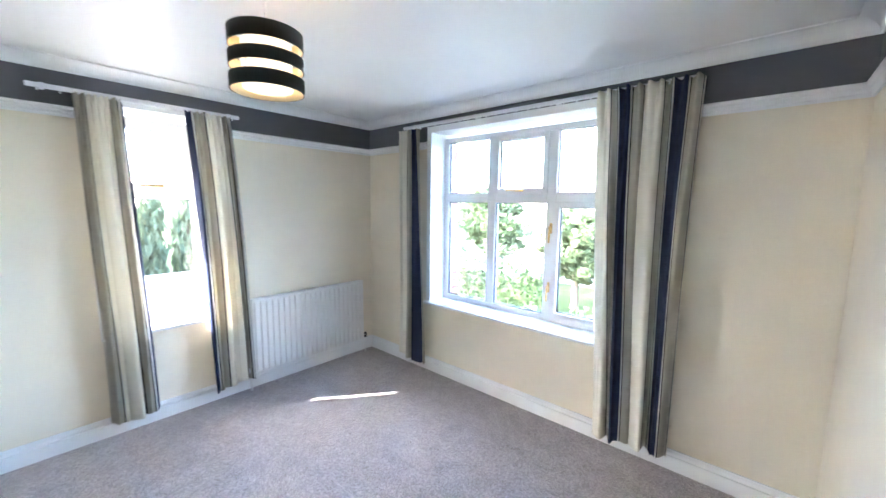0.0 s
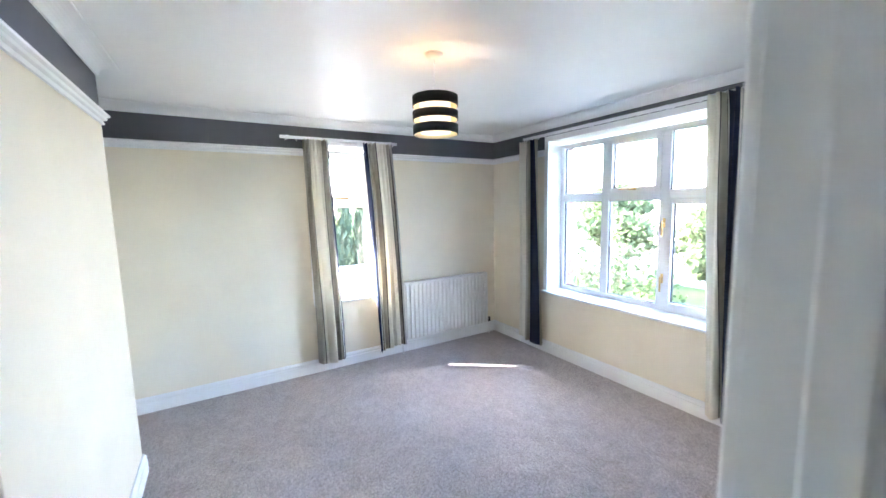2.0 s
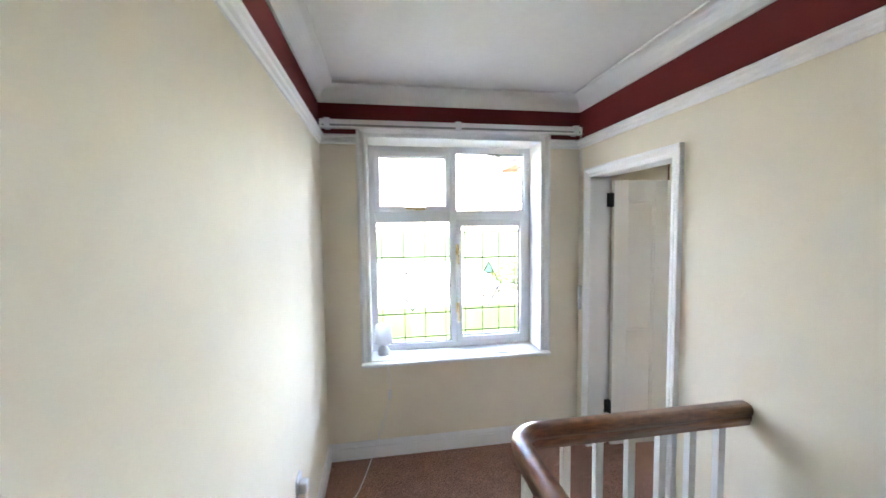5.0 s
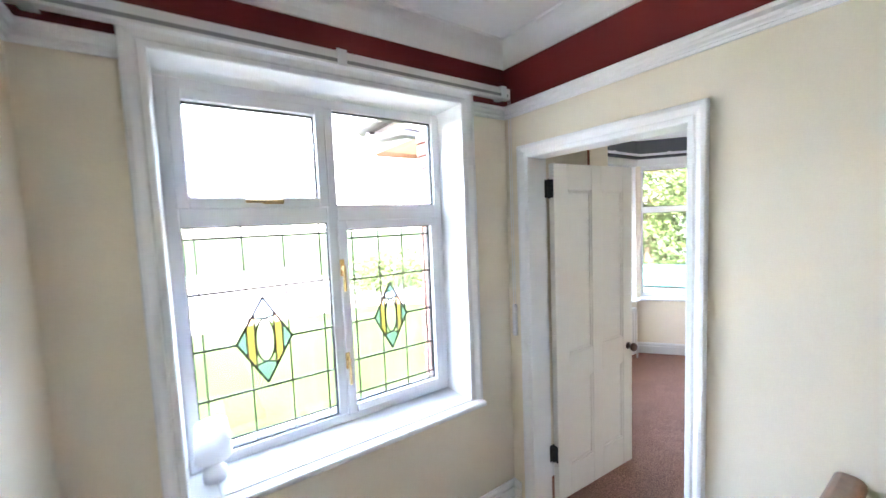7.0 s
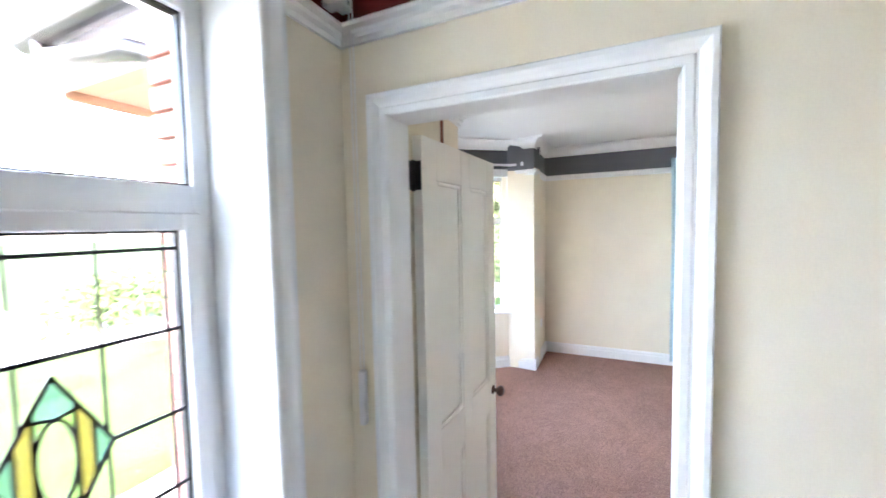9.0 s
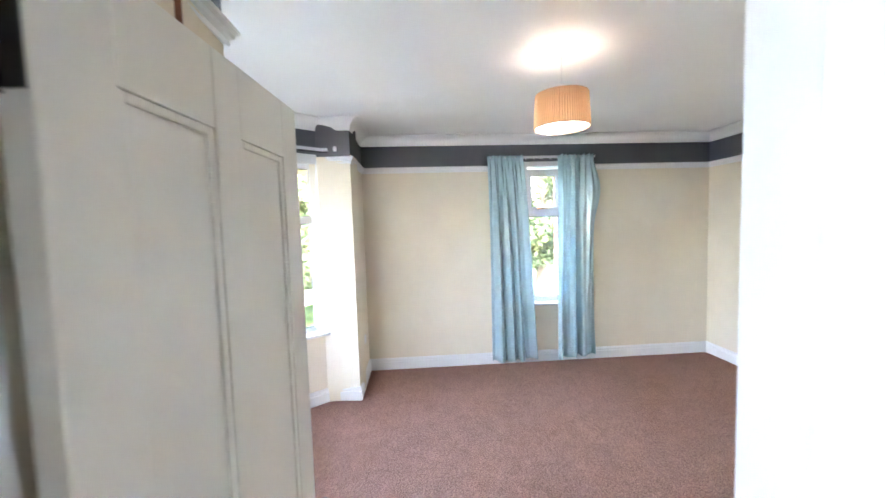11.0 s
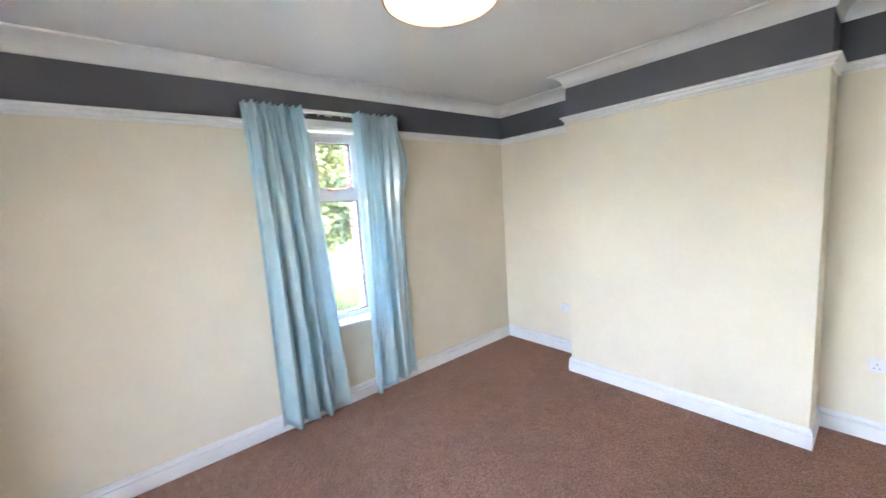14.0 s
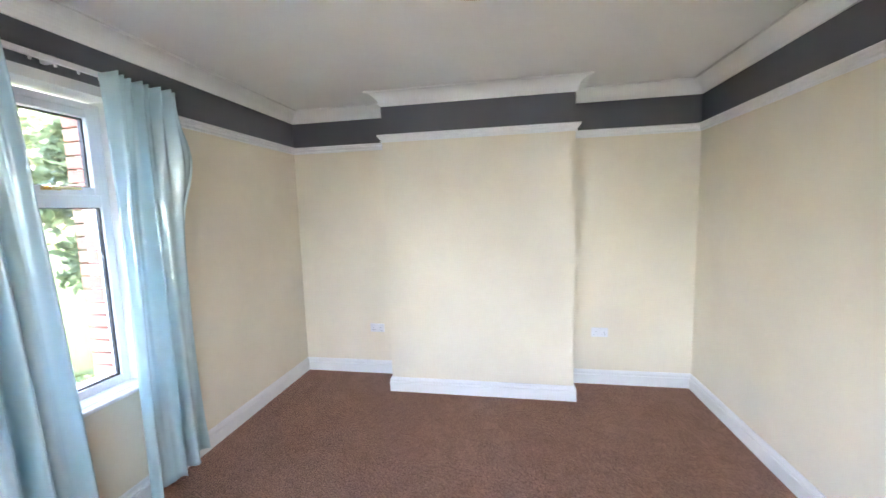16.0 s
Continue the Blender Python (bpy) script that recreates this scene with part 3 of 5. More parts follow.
def leaded(ua, ub, za, zb):
    n = -0.24 + 0.008
    o = thing("leaded_light", NORTH @ Vector(((ua + ub) / 2, n, za)), "lead cames and coloured glass diamond on the window pane", "stained glass", "leaded lights of the landing window")
    w, h = ub - ua, zb - za
    cu, cz, ru, rz = ua + w * 0.47, za + h * 0.465, w * 0.20, h * 0.205

    def came(p, q, r=0.0035):
        d = Vector((q[0] - p[0], q[1] - p[1]))
        s = Vector((-d.y, d.x)).normalized() * r
        b = bmesh.new()
        vs = [b.verts.new(NORTH @ Vector((x, nn, z))) for nn in (n - 0.001, n + 0.0035) for x, z in ((p[0] + s.x, p[1] + s.y), (q[0] + s.x, q[1] + s.y), (q[0] - s.x, q[1] - s.y), (p[0] - s.x, p[1] - s.y))]
        for f in ((0, 1, 2, 3), (7, 6, 5, 4), (0, 4, 5, 1), (1, 5, 6, 2), (2, 6, 7, 3), (3, 7, 4, 0)):
            b.faces.new([vs[i] for i in f])
        part("lead_came", b, M_LEAD, o)

    for t in (0.045, 0.285, 0.76, 0.96):
        z = zb - h * t
        came((ua, z), (ub, z), 0.0045)
    came((ua, cz), (cu - ru, cz), 0.0045)
    came((cu + ru, cz), (ub, cz), 0.0045)
    for t in (0.06, 0.94):
        came((ua + w * t, za), (ua + w * t, zb), 0.0034)
    for t in (0.36, 0.65):
        e = abs(ua + w * t - cu) / ru
        came((ua + w * t, cz + rz * (1 - e)), (ua + w * t, zb), 0.0034)
        came((ua + w * t, za), (ua + w * t, cz - rz * (1 - e)), 0.0034)
    tip = [(cu, cz + rz), (cu + ru, cz), (cu, cz - rz), (cu - ru, cz)]
    for p, q in zip(tip, tip[1:] + tip[:1]):
        came(p, q, 0.0045)
    oval = [(cu + ru * 0.345 * math.cos(a), cz + rz * 0.50 * math.sin(a)) for a in [2 * math.pi * k / 20 for k in range(20)]]
    for p, q in zip(oval, oval[1:] + oval[:1]):
        came(p, q, 0.0036)
    for sx in (-1, 1):
        came((cu + sx * ru * 0.65, cz + rz * 0.35), (cu + sx * ru * 0.65, cz - rz * 0.35))
        came((cu + sx * ru * 0.35, cz + rz * 0.65), (cu + sx * ru * 0.35, cz - rz * 0.65))
        came((cu, cz + sx * rz * 0.50), (cu + ru * 0.44, cz + sx * rz * 0.56))
        came((cu, cz + sx * rz * 0.50), (cu - ru * 0.44, cz + sx * rz * 0.56))

    def piece(pts, mat):
        b = bmesh.new()
        lo = [b.verts.new(NORTH @ Vector((x, n - 0.0015, z))) for x, z in pts]
        hi = [b.verts.new(NORTH @ Vector((x, n + 0.0015, z))) for x, z in pts]
        b.faces.new(lo)
        b.faces.new(hi[::-1])
        for k in range(len(pts)):
            b.faces.new((lo[k], hi[k], hi[(k + 1) % len(pts)], lo[(k + 1) % len(pts)]))
        part("coloured_pane", b, mat, o).visible_shadow = False

    for s in (-1, 1):
        piece([(cu, cz + s * rz * 0.97), (cu + ru * 0.42, cz + s * rz * 0.57), (cu, cz + s * rz * 0.515), (cu - ru * 0.42, cz + s * rz * 0.57)], STAIN[0])
        piece([(cu + s * ru * 0.97, cz), (cu + s * ru * 0.66, cz + rz * 0.32), (cu + s * ru * 0.66, cz - rz * 0.32)], STAIN[0])
        piece([(cu + s * ru * 0.36, cz + rz * 0.62), (cu + s * ru * 0.64, cz + rz * 0.34), (cu + s * ru * 0.64, cz - rz * 0.34), (cu + s * ru * 0.36, cz - rz * 0.62)], STAIN[1])
        for v in (-1, 1):
            piece([(cu + s * 0.02 * ru, cz + v * rz * 0.505), (cu + s * ru * 0.335, cz + v * rz * 0.54), (cu + s * ru * 0.335, cz + v * rz * 0.15), (cu + s * ru * 0.24, cz + v * rz * 0.37)], STAIN[2])


leaded(WL[0] + 0.051, 1.929, WL[2] + 0.051, 1.694)
leaded(2.027, WL[1] - 0.087, WL[2] + 0.087, 1.658)

# ---- the panelled door ----
DOOR_AT = Vector((XBW + 0.006, 2.758, 0.0))
DW, DH, DT = 0.71, 1.966, 0.038
door = thing("door_1", (0, 0, 0), "ivory four-panel door standing open into the room", "door", kind="structure")
b = bmesh.new()
zs = [(0.012, 0.20), (0.72, 0.88), (1.83, 0.012 + DH)]
us = [(0.0, 0.105), (0.315, 0.405), (0.615, DW)]
for a, c in us:
    box(b, (a, 0, 0.012), (c, DT, 0.012 + DH), 0.003)
for a, c in zs:
    for l, r in ((0.105, 0.315), (0.405, 0.615)):
        box(b, (l, 0.0005, a), (r, DT - 0.0005, c), 0.002)
part("door_frame", b, M_DOOR, door)
for l, r in ((0.105, 0.315), (0.405, 0.615)):
    for a, c in ((0.20, 0.72), (0.88, 1.83)):
        b = one_box((l - 0.002, 0.012, a - 0.002), (r + 0.002, DT - 0.012, c + 0.002))
        bd = 0.016
        for y0, y1 in ((0.004, 0.013), (DT - 0.013, DT - 0.004)):
            for lo, hi in (((l, y0, a), (l + bd, y1, c)), ((r - bd, y0, a), (r, y1, c)), ((l + bd, y0, a), (r - bd, y1, a + bd)), ((l + bd, y0, c - bd), (r - bd, y1, c))):
                box(b, lo, hi, 0.004)
        part("door_panel", b, M_DOOR, door)
M_KNOB = paint("dark_brown_knob", (0.075, 0.03, 0.016), 0.3, 0.2, 0.02, 60)
for s in (-1, 1):
    prof = [(0.0, 0.058), (0.016, 0.057), (0.026, 0.048), (0.028, 0.038), (0.022, 0.028), (0.011, 0.02), (0.010, 0.008), (0.022, 0.005), (0.023, 0.0)]
    b = lathe(prof[::-1], (0, 0, 0), 24)
    b.transform(Matrix.Translation((DW - 0.045, DT if s > 0 else 0, 0.815)) @ Matrix.Rotation(radians(-90 * s), 4, "X"))
    part("door_knob", b, M_KNOB, door, "turned dark brown door knob", True)
M_IRON = paint("black_iron", (0.03, 0.028, 0.026), 0.5, 0.3, 0.2, 80)
for z in (1.79, 0.245):
    b = one_box((-0.0025, 0.004, z), (0.0, DT - 0.002, z + 0.1), 0.0008)
    box(b, (-0.036, DT - 0.0005, z), (-0.004, DT + 0.002, z + 0.1), 0.0008)
    tube([(-0.004, DT - 0.004, z - 0.004), (-0.004, DT - 0.004, z + 0.104)], 0.006, 10, b)
    part("hinge", b, M_IRON, door, "black iron butt hinge")
door.matrix_basis = pose(DOOR_AT.x, DOOR_AT.y, 0, 0, 0, -3.6) @ pose(0, -DT, 0)


# ---- curtains ----
def striped(name):
    m, nt, p = base_mat(name, 0.85)
    uv = nt.nodes.new("ShaderNodeUVMap")
    sp = nt.nodes.new("ShaderNodeSeparateXYZ")
    nt.links.new(uv.outputs["UV"], sp.inputs[0])
    fr = nt.nodes.new("ShaderNodeMath")
    fr.operation = "FRACT"
    nt.links.new(sp.outputs["X"], fr.inputs[0])
    r = nt.nodes.new("ShaderNodeValToRGB")
    r.color_ramp.interpolation = "CONSTANT"
    cream, taupe, navy, black, white = (0.88, 0.84, 0.73), (0.50, 0.465, 0.38), (0.018, 0.030, 0.085), (0.03, 0.03, 0.035), (0.80, 0.79, 0.75)
    stops = [(0.0, navy), (0.20, white), (0.222, black), (0.236, taupe), (0.42, black), (0.43, cream), (0.80, black), (0.81, taupe), (0.93, black), (0.944, white), (0.966, navy)]
    e = r.color_ramp.elements
    e[0].position, e[0].color = 0.0, (*navy, 1)
    e[1].position, e[1].color = stops[1][0], (*stops[1][1], 1)
    for pos, c in stops[2:]:
        el = e.new(pos)
        el.color = (*c, 1)
    nt.links.new(fr.outputs[0], r.inputs["Fac"])
    weave = noise_node(nt, 420, 2)
    w = mapped(nt, weave.outputs["Fac"], (0.8, 0.8, 0.8), (1, 1, 1))
    nt.links.new(mixed(nt, r.outputs["Color"], w, 1.0), p.inputs["Base Color"])
    bumped(nt, p, weave.outputs["Fac"], 0.15, 0.002)
    return thin_cloth(m, nt, p, r.outputs["Color"], 0.22)


def thin_cloth(m, nt, p, colour, amount):
    """Cloth that lets some light through."""
    tr = nt.nodes.new("ShaderNodeBsdfTranslucent")
    nt.links.new(colour, tr.inputs["Color"])
    mx = nt.nodes.new("ShaderNodeMixShader")
    mx.inputs["Fac"].default_value = amount
    nt.links.new(p.outputs["BSDF"], mx.inputs[1])
    nt.links.new(tr.outputs["BSDF"], mx.inputs[2])
    nt.links.new(mx.outputs["Shader"], nt.nodes["Material Output"].inputs["Surface"])
    return m


def satin(name, c):
    m, nt, p = base_mat(name, 0.27, 0.3)
    n = noise_node(nt, 9, 4)
    col = mapped(nt, n.outputs["Fac"], shade(c, 0.95), shade(c, 1.04))
    nt.links.new(col, p.inputs["Base Color"])
    p.inputs["Sheen Weight"].default_value = 0.15
    p.inputs["Specular IOR Level"].default_value = 0.9
    slub = noise_node(nt, 30, 3)
    slub.inputs["Distortion"].default_value = 0.4
    bumped(nt, p, slub.outputs["Fac"], 0.03, 0.004)
    return thin_cloth(m, nt, p, col, 0.34)


M_STRIPE = striped("striped_curtain_cloth")
M_SATIN = satin("pale_blue_satin", (0.71, 0.90, 0.95))


def curtain(name, m, top, bot, zt, zb, folds, mat, label, group, n0=0.1, amp=0.035, seed=1, stripes=(0.0, 2.0), flick=0.0, belly=0.0):
    """A hanging curtain in a wall's (u, n, z): gathered heading, folds that open out below."""
    rnd = random.Random(seed)
    at = m @ Vector(((bot[0] + bot[1]) / 2, n0, zb))
    o = thing(name, at, label, "curtain", group)
    nu, nv = max(90, folds * 26), 52
    f1, f2, f3 = folds, folds * 1.62 + rnd.uniform(-0.3, 0.3), folds * 2 + 2
    p1, p2, p3, p4 = [rnd.uniform(0, 6.283) for _ in range(4)]
    bm = bmesh.new()
    uvl = bm.loops.layers.uv.new("UVMap")
    grid = []
    for j in range(nv + 1):
        v = j / nv
        row = []
        for i in range(nu + 1):
            s = i / nu
            e = v ** 0.8
            a, b = top[0] + (bot[0] - top[0]) * e, top[1] + (bot[1] - top[1]) * e
            # folds wander sideways and run into one another on the way down
            w = s + 0.028 * math.sin(6.283 * 1.3 * s + 1.7 * v + p4) + 0.016 * math.sin(2.6 * v + 9.0 * s + p1)
            c1 = math.cos(6.283 * f1 * w + p1 + 0.5 * math.sin(2.1 * v + p2))
            c2 = math.cos(6.283 * f2 * w + p2 + 0.8 * v)
            c3 = math.cos(6.283 * f3 * s + p3)
            deep = math.copysign(abs(c1) ** 0.75, c1)
            head = max(0.0, 1 - v / 0.3)
            n = n0 + amp * ((0.25 + 0.75 * v ** 0.6) * (0.72 * deep + 0.38 * c2) + 0.33 * head * c3)
            u = a + (b - a) * s + 0.010 * c2 * (0.3 + v) * math.sin(math.pi * s) + 0.006 * math.sin(5 * v + p3) + 0.02 * belly * math.sin(math.pi * v) * s
            n += 0.010 * math.sin(7 * s + 2.2 * v + seed)
            if v < 0.06:
                u += 0.003 * (1 - v / 0.06) * math.sin(6.283 * f3 * s)
                n += 0.008 * (1 - v / 0.06) * c3
            if flick and s < 0.25:
                k = (1 - s / 0.25) * math.exp(-((v - 0.17) / 0.11) ** 2)
                n += flick * k
                u -= 0.9 * flick * k
            z = zt - (zt - zb) * v
            if j == 0:
                z += 0.005 * c3
            if j == nv:
                z += 0.012 * math.sin(3.3 * s + seed) + 0.007 * c1
            row.append((bm.verts.new(m @ Vector((u, max(0.012, n), z))), s, v))
        grid.append(row)
    for j in range(nv):
        for i in range(nu):
            q = (grid[j][i], grid[j][i + 1], grid[j + 1][i + 1], grid[j + 1][i])
            f = bm.faces.new([c[0] for c in q])
            f.smooth = True
            for lp, c in zip(f.loops, q):
                lp[uvl].uv = (stripes[0] + (stripes[1] - stripes[0]) * c[1], c[2])
    c = part("cloth", bm, mat, o, recalc=False)
    sol = c.modifiers.new("thickness", "SOLIDIFY")
    sol.thickness = 0.003
    return o


GA, GB = "striped curtains", "pale blue satin curtains"
curtain("curtain", WEST_A, (0.63, 0.86), (0.65, 0.92), 2.272, 0.11, 3, M_STRIPE, "cream, taupe and navy striped curtain hanging open", GA, 0.09, 0.04, 3, (0.24, 1.03))
curtain("curtain", WEST_A, (1.2, 1.50), (1.29, 1.585), 2.272, 0.11, 3, M_STRIPE, "taupe and cream striped curtain beside the radiator", GA, 0.09, 0.04, 5, (0.10, 0.97))
curtain("curtain", NORTH, (-2.17, -1.91), (-2.2, -1.85), 2.30, 0.10, 3, M_STRIPE, "narrow striped curtain pushed to the corner", GA, 0.10, 0.04, 8, (0.55, 1.32))
curtain("curtain", NORTH, (-0.36, 0.215), (-0.25, 0.19), 2.335, 0.11, 4, M_STRIPE, "wide cream and navy striped curtain with pinch pleats", GA, 0.12, 0.055, 11, (0.45, 2.45))
curtain("curtain", EAST_B, (1.135, 1.53), (0.985, 1.50), 2.375, 0.07, 4, M_SATIN, "pale blue satin curtain hanging open", GB, 0.115, 0.08, 21)
curtain("curtain", EAST_B, (0.33, 0.735), (0.30, 0.76), 2.375, 0.07, 3, M_SATIN, "pale blue satin curtain with a kicked-out edge", GB, 0.115, 0.08, 26, flick=0.06)


def track(name, m, u0, u1, z, n, label, brackets=3):
    o = thing(name, m @ Vector(((u0 + u1) / 2, 0, z)), label, "curtain track")
    part("rail", one_box((u0, n - 0.006, z - 0.012), (u1, n + 0.012, z + 0.016), 0.004, m), M_PLASTIC, o)
    for k in range(brackets):
        u = u0 + (u1 - u0) * (0.06 + 0.88 * k / max(1, brackets - 1))
        part("bracket", one_box((u - 0.012, 0.0, z - 0.008), (u + 0.012, n - 0.006, z + 0.024), 0.003, m), M_PLASTIC, o)
    k = int((u1 - u0) / 0.09)
    for i in range(k):
        u = u0 + (u1 - u0) * (i + 0.5) / k
        part("glider", one_box((u - 0.005, n - 0.003, z - 0.026), (u + 0.005, n + 0.005, z - 0.011), 0.001, m), M_PLASTIC, o)
    return o


track("curtain_track", WEST_A, 0.43, 1.57, 2.283, 0.07, "white plastic curtain track above the narrow window")
track("curtain_track", NORTH, -2.16, 0.19, 2.33, 0.075, "white plastic curtain track above the wide window", 4)
track("curtain_track", EAST_B, 0.29, 1.515, 2.36, 0.07, "white plastic curtain track with pale blue curtains")
# track bent round the bay
o = thing("curtain_track", (5.03, 3.7, 2.34), "white curtain track bent round the bay", "curtain track")
b = sweep([(6.19, 3.12), *BAY[1:5], (3.87, 3.12)], [(0.03, 2.33), (0.052, 2.33), (0.052, 2.358), (0.03, 2.358)])
part("rail", b, M_PLASTIC, o)
# solid black strip: the shade inside the track's slot, done in colour
b = sweep([(6.19, 3.12), *BAY[1:5], (3.87, 3.12)], [(0.034, 2.318), (0.048, 2.318), (0.048, 2.3295), (0.034, 2.3295)])
part("runner_slot", b, M_BLACK, o, "black strip for the shade in the runner slot")
for x, y, nx, ny in ((6.165, 3.05, -1, 0), (5.98, 3.46, -0.8, -0.6), (5.3, 3.72, 0, -1), (4.75, 3.72, 0, -1), (4.08, 3.46, 0.8, -0.6)):
    u = (-ny, nx, 0)
    part("bracket", one_box((-0.014, 0.0, 2.328), (0.014, 0.032, 2.372), 0.003, basis((x, y, 0), u, (nx, ny, 0))), M_PLASTIC, o)


# ---- radiators ----
def radiator(m, u0, u1, z0, z1, n, label):
    o = thing("radiator", m @ Vector(((u0 + u1) / 2, 0, z0)), label, "radiator", "panel radiators")
    cols = max(6, int((u1 - u0) / 0.05))
    step = (u1 - u0) / cols
    b = bmesh.new()
    prof = []
    for k in range(cols):
        a = u0 + k * step
        prof += [(a, n - 0.012), (a + step * 0.14, n - 0.012), (a + step * 0.3, n + 0.006), (a + step * 0.7, n + 0.006), (a + step * 0.86, n - 0.012)]
    prof.append((u1, n - 0.012))
    rows = [(z0, 0.02), (z0 + 0.035, 0.0), (z1 - 0.035, 0.0), (z1, 0.02)]
    g = [[b.verts.new(m @ Vector((u, (n - 0.012) if f > 0 else nn, z))) for u, nn in prof] for z, f in rows]
    for r, s in zip(g, g[1:]):
        for i in range(len(prof) - 1):
            b.faces.new((r[i], r[i + 1], s[i + 1], s[i]))
    box(b, (u0, n - 0.03, z0), (u1, n - 0.0125, z1), 0.004, m)
    part("panel", b, M_RAD, o)
    part("top_grille", one_box((u0 + 0.003, n - 0.062, z1 - 0.012), (u1 - 0.003, n - 0.002, z1 + 0.004), 0.003, m), M_RAD, o)
    for u in (u0, u1):
        part("side_cover", one_box((u - 0.003, n - 0.062, z0 + 0.01), (u + 0.003, n - 0.004, z1 + 0.002), 0.002, m), M_RAD, o)
    for u in (u0 + 0.18, u1 - 0.18):
        part("bracket", one_box((u - 0.02, 0.0, z0 + 0.05), (u + 0.02, n - 0.03, z1 - 0.06), 0.002, m), M_RAD, o)
    for u, s in ((u0, -1), (u1, 1)):
        q = tube([m @ Vector((u + s * 0.035, n - 0.02, 0.0)), m @ Vector((u + s * 0.035, n - 0.02, z0 + 0.02)), m @ Vector((u + s * 0.03, n - 0.02, z0 + 0.04)), m @ Vector((u - s * 0.0, n - 0.02, z0 + 0.045))], 0.008)
        part("pipe", q, M_RAD, o, smooth=True)
        part("valve", lathe([(0.0, 0.0), (0.014, 0.0), (0.016, 0.01), (0.016, 0.045), (0.011, 0.055), (0.0, 0.056)], m @ Vector((u + s * 0.035, n - 0.02, z0 + 0.01)), 16), M_PLASTIC if s < 0 else M_IRON, o, smooth=True)
    return o


radiator(WEST_A, 1.60, 2.74, 0.15, 0.797, 0.09, "white ribbed panel radiator under the corner wall")
mb, lb = seg_basis(BAY[2], BAY[3])
radiator(mb, 0.22, 1.28, 0.09, 0.60, 0.12, "white ribbed panel radiator below the bay window")


# ---- lamps ----
def glow(name, c, k):
    m, nt, p = base_mat(name, 0.6)
    p.inputs["Base Color"].default_value = (*c, 1)
    p.inputs["Emission Color"].default_value = (*c, 1)
    p.inputs["Emission Strength"].default_value = k
    return m


LAMP = 0.075
M_GLOW = glow("glowing_white_diffuser", (1.0, 0.80, 0.52), 0.35 * LAMP)
M_BULB = glow("warm_bulb", (1.0, 0.80, 0.55), 6.0 * LAMP)
M_SHADE_BLACK = paint("black_shade_fabric", (0.012, 0.012, 0.013), 0.8, 0.1, 0.1, 300)
M_SHADE_IN = paint("cream_shade_lining", (0.80, 0.66, 0.42), 0.6, 0.03, 0.02, 200)
M_WIRE = base_mat("chrome_wire", 0.25, 1.0)[0]


def ring_band(at, r, z0, z1, th=0.004):
    """A hoop with an outer and an inner face of its own material."""
    b = bmesh.new()
    k = 48
    vs = [[b.verts.new((at[0] + rr * math.cos(2 * math.pi * i / k), at[1] + rr * math.sin(2 * math.pi * i / k), z)) for i in range(k)] for rr, z in ((r, z0), (r, z1), (r - th, z1), (r - th, z0))]
    for q in range(4):
        for i in range(k):
            f = b.faces.new((vs[q][i], vs[q][(i + 1) % k], vs[(q + 1) % 4][(i + 1) % k], vs[(q + 1) % 4][i]))
            f.material_index = 1 if q == 2 else 0
            f.smooth = q in (0, 2)
    return b


def pendant(at, zc, zs, label, bulb_mat):
    o = thing("pendant_lamp", (at[0], at[1], zc), label, "ceiling lamp")
    part("ceiling_rose", lathe([(0.0, -0.03), (0.02, -0.03), (0.035, -0.024), (0.05, -0.008), (0.052, 0.0)], (at[0], at[1], zc), 28), M_PLASTIC, o, smooth=True)
    part("flex", tube([(at[0], at[1], zc - 0.028), (at[0] + 0.002, at[1], (zc + zs) / 2), (at[0], at[1], zs)], 0.0035, 8), M_PLASTIC, o, smooth=True)
    part("lamp_holder", lathe([(0.0, 0.0), (0.014, 0.0), (0.02, -0.012), (0.02, -0.05), (0.016, -0.055), (0.0, -0.055)], (at[0], at[1], zs + 0.02), 16), M_PLASTIC, o, smooth=True)
    part("bulb", lathe([(0.0, -0.11), (0.018, -0.105), (0.028, -0.085), (0.03, -0.07), (0.02, -0.04), (0.013, -0.02), (0.0, -0.018)], (at[0], at[1], zs - 0.015), 20), bulb_mat, o, "glowing warm bulb", True)
    return o


LA = (-0.90, 0.995)
o = pendant(LA, CA, 2.22, "pendant lamp with a banded black drum shade", M_BULB)
for z0, z1 in ((2.188, 2.243), (2.114, 2.159), (2.035, 2.085)):
    part("shade_band", ring_band(LA, 0.128, z0, z1), [M_SHADE_BLACK, M_SHADE_IN], o, "black fabric band lined with cream", recalc=False)
part("inner_diffuser", lathe([(0.084, 2.045), (0.086, 2.047), (0.086, 2.205), (0.084, 2.207), (0.082, 2.205), (0.082, 2.047), (0.084, 2.045)], (*LA, 0), 40), M_GLOW, o, "white glowing inner drum", True)
part("bottom_diffuser", lathe([(0.0, 2.05), (0.081, 2.05), (0.081, 2.053), (0.0, 2.053)], (*LA, 0), 40), M_GLOW, o, "white glowing diffuser disc")
b = bmesh.new()
for k in range(4):
    a = radians(35 + 90 * k)
    p = Vector((LA[0] + 0.125 * math.cos(a), LA[1] + 0.125 * math.sin(a), 0))
    tube([p + Vector((0, 0, 2.036)), p + Vector((0, 0, 2.242))], 0.0016, 6, b)
for k in range(3):
    a = radians(20 + 120 * k)
    tube([(LA[0], LA[1], 2.2), (LA[0] + 0.125 * math.cos(a), LA[1] + 0.125 * math.sin(a), 2.236)], 0.0016, 6, b)
part("shade_wire", b, M_WIRE, o)

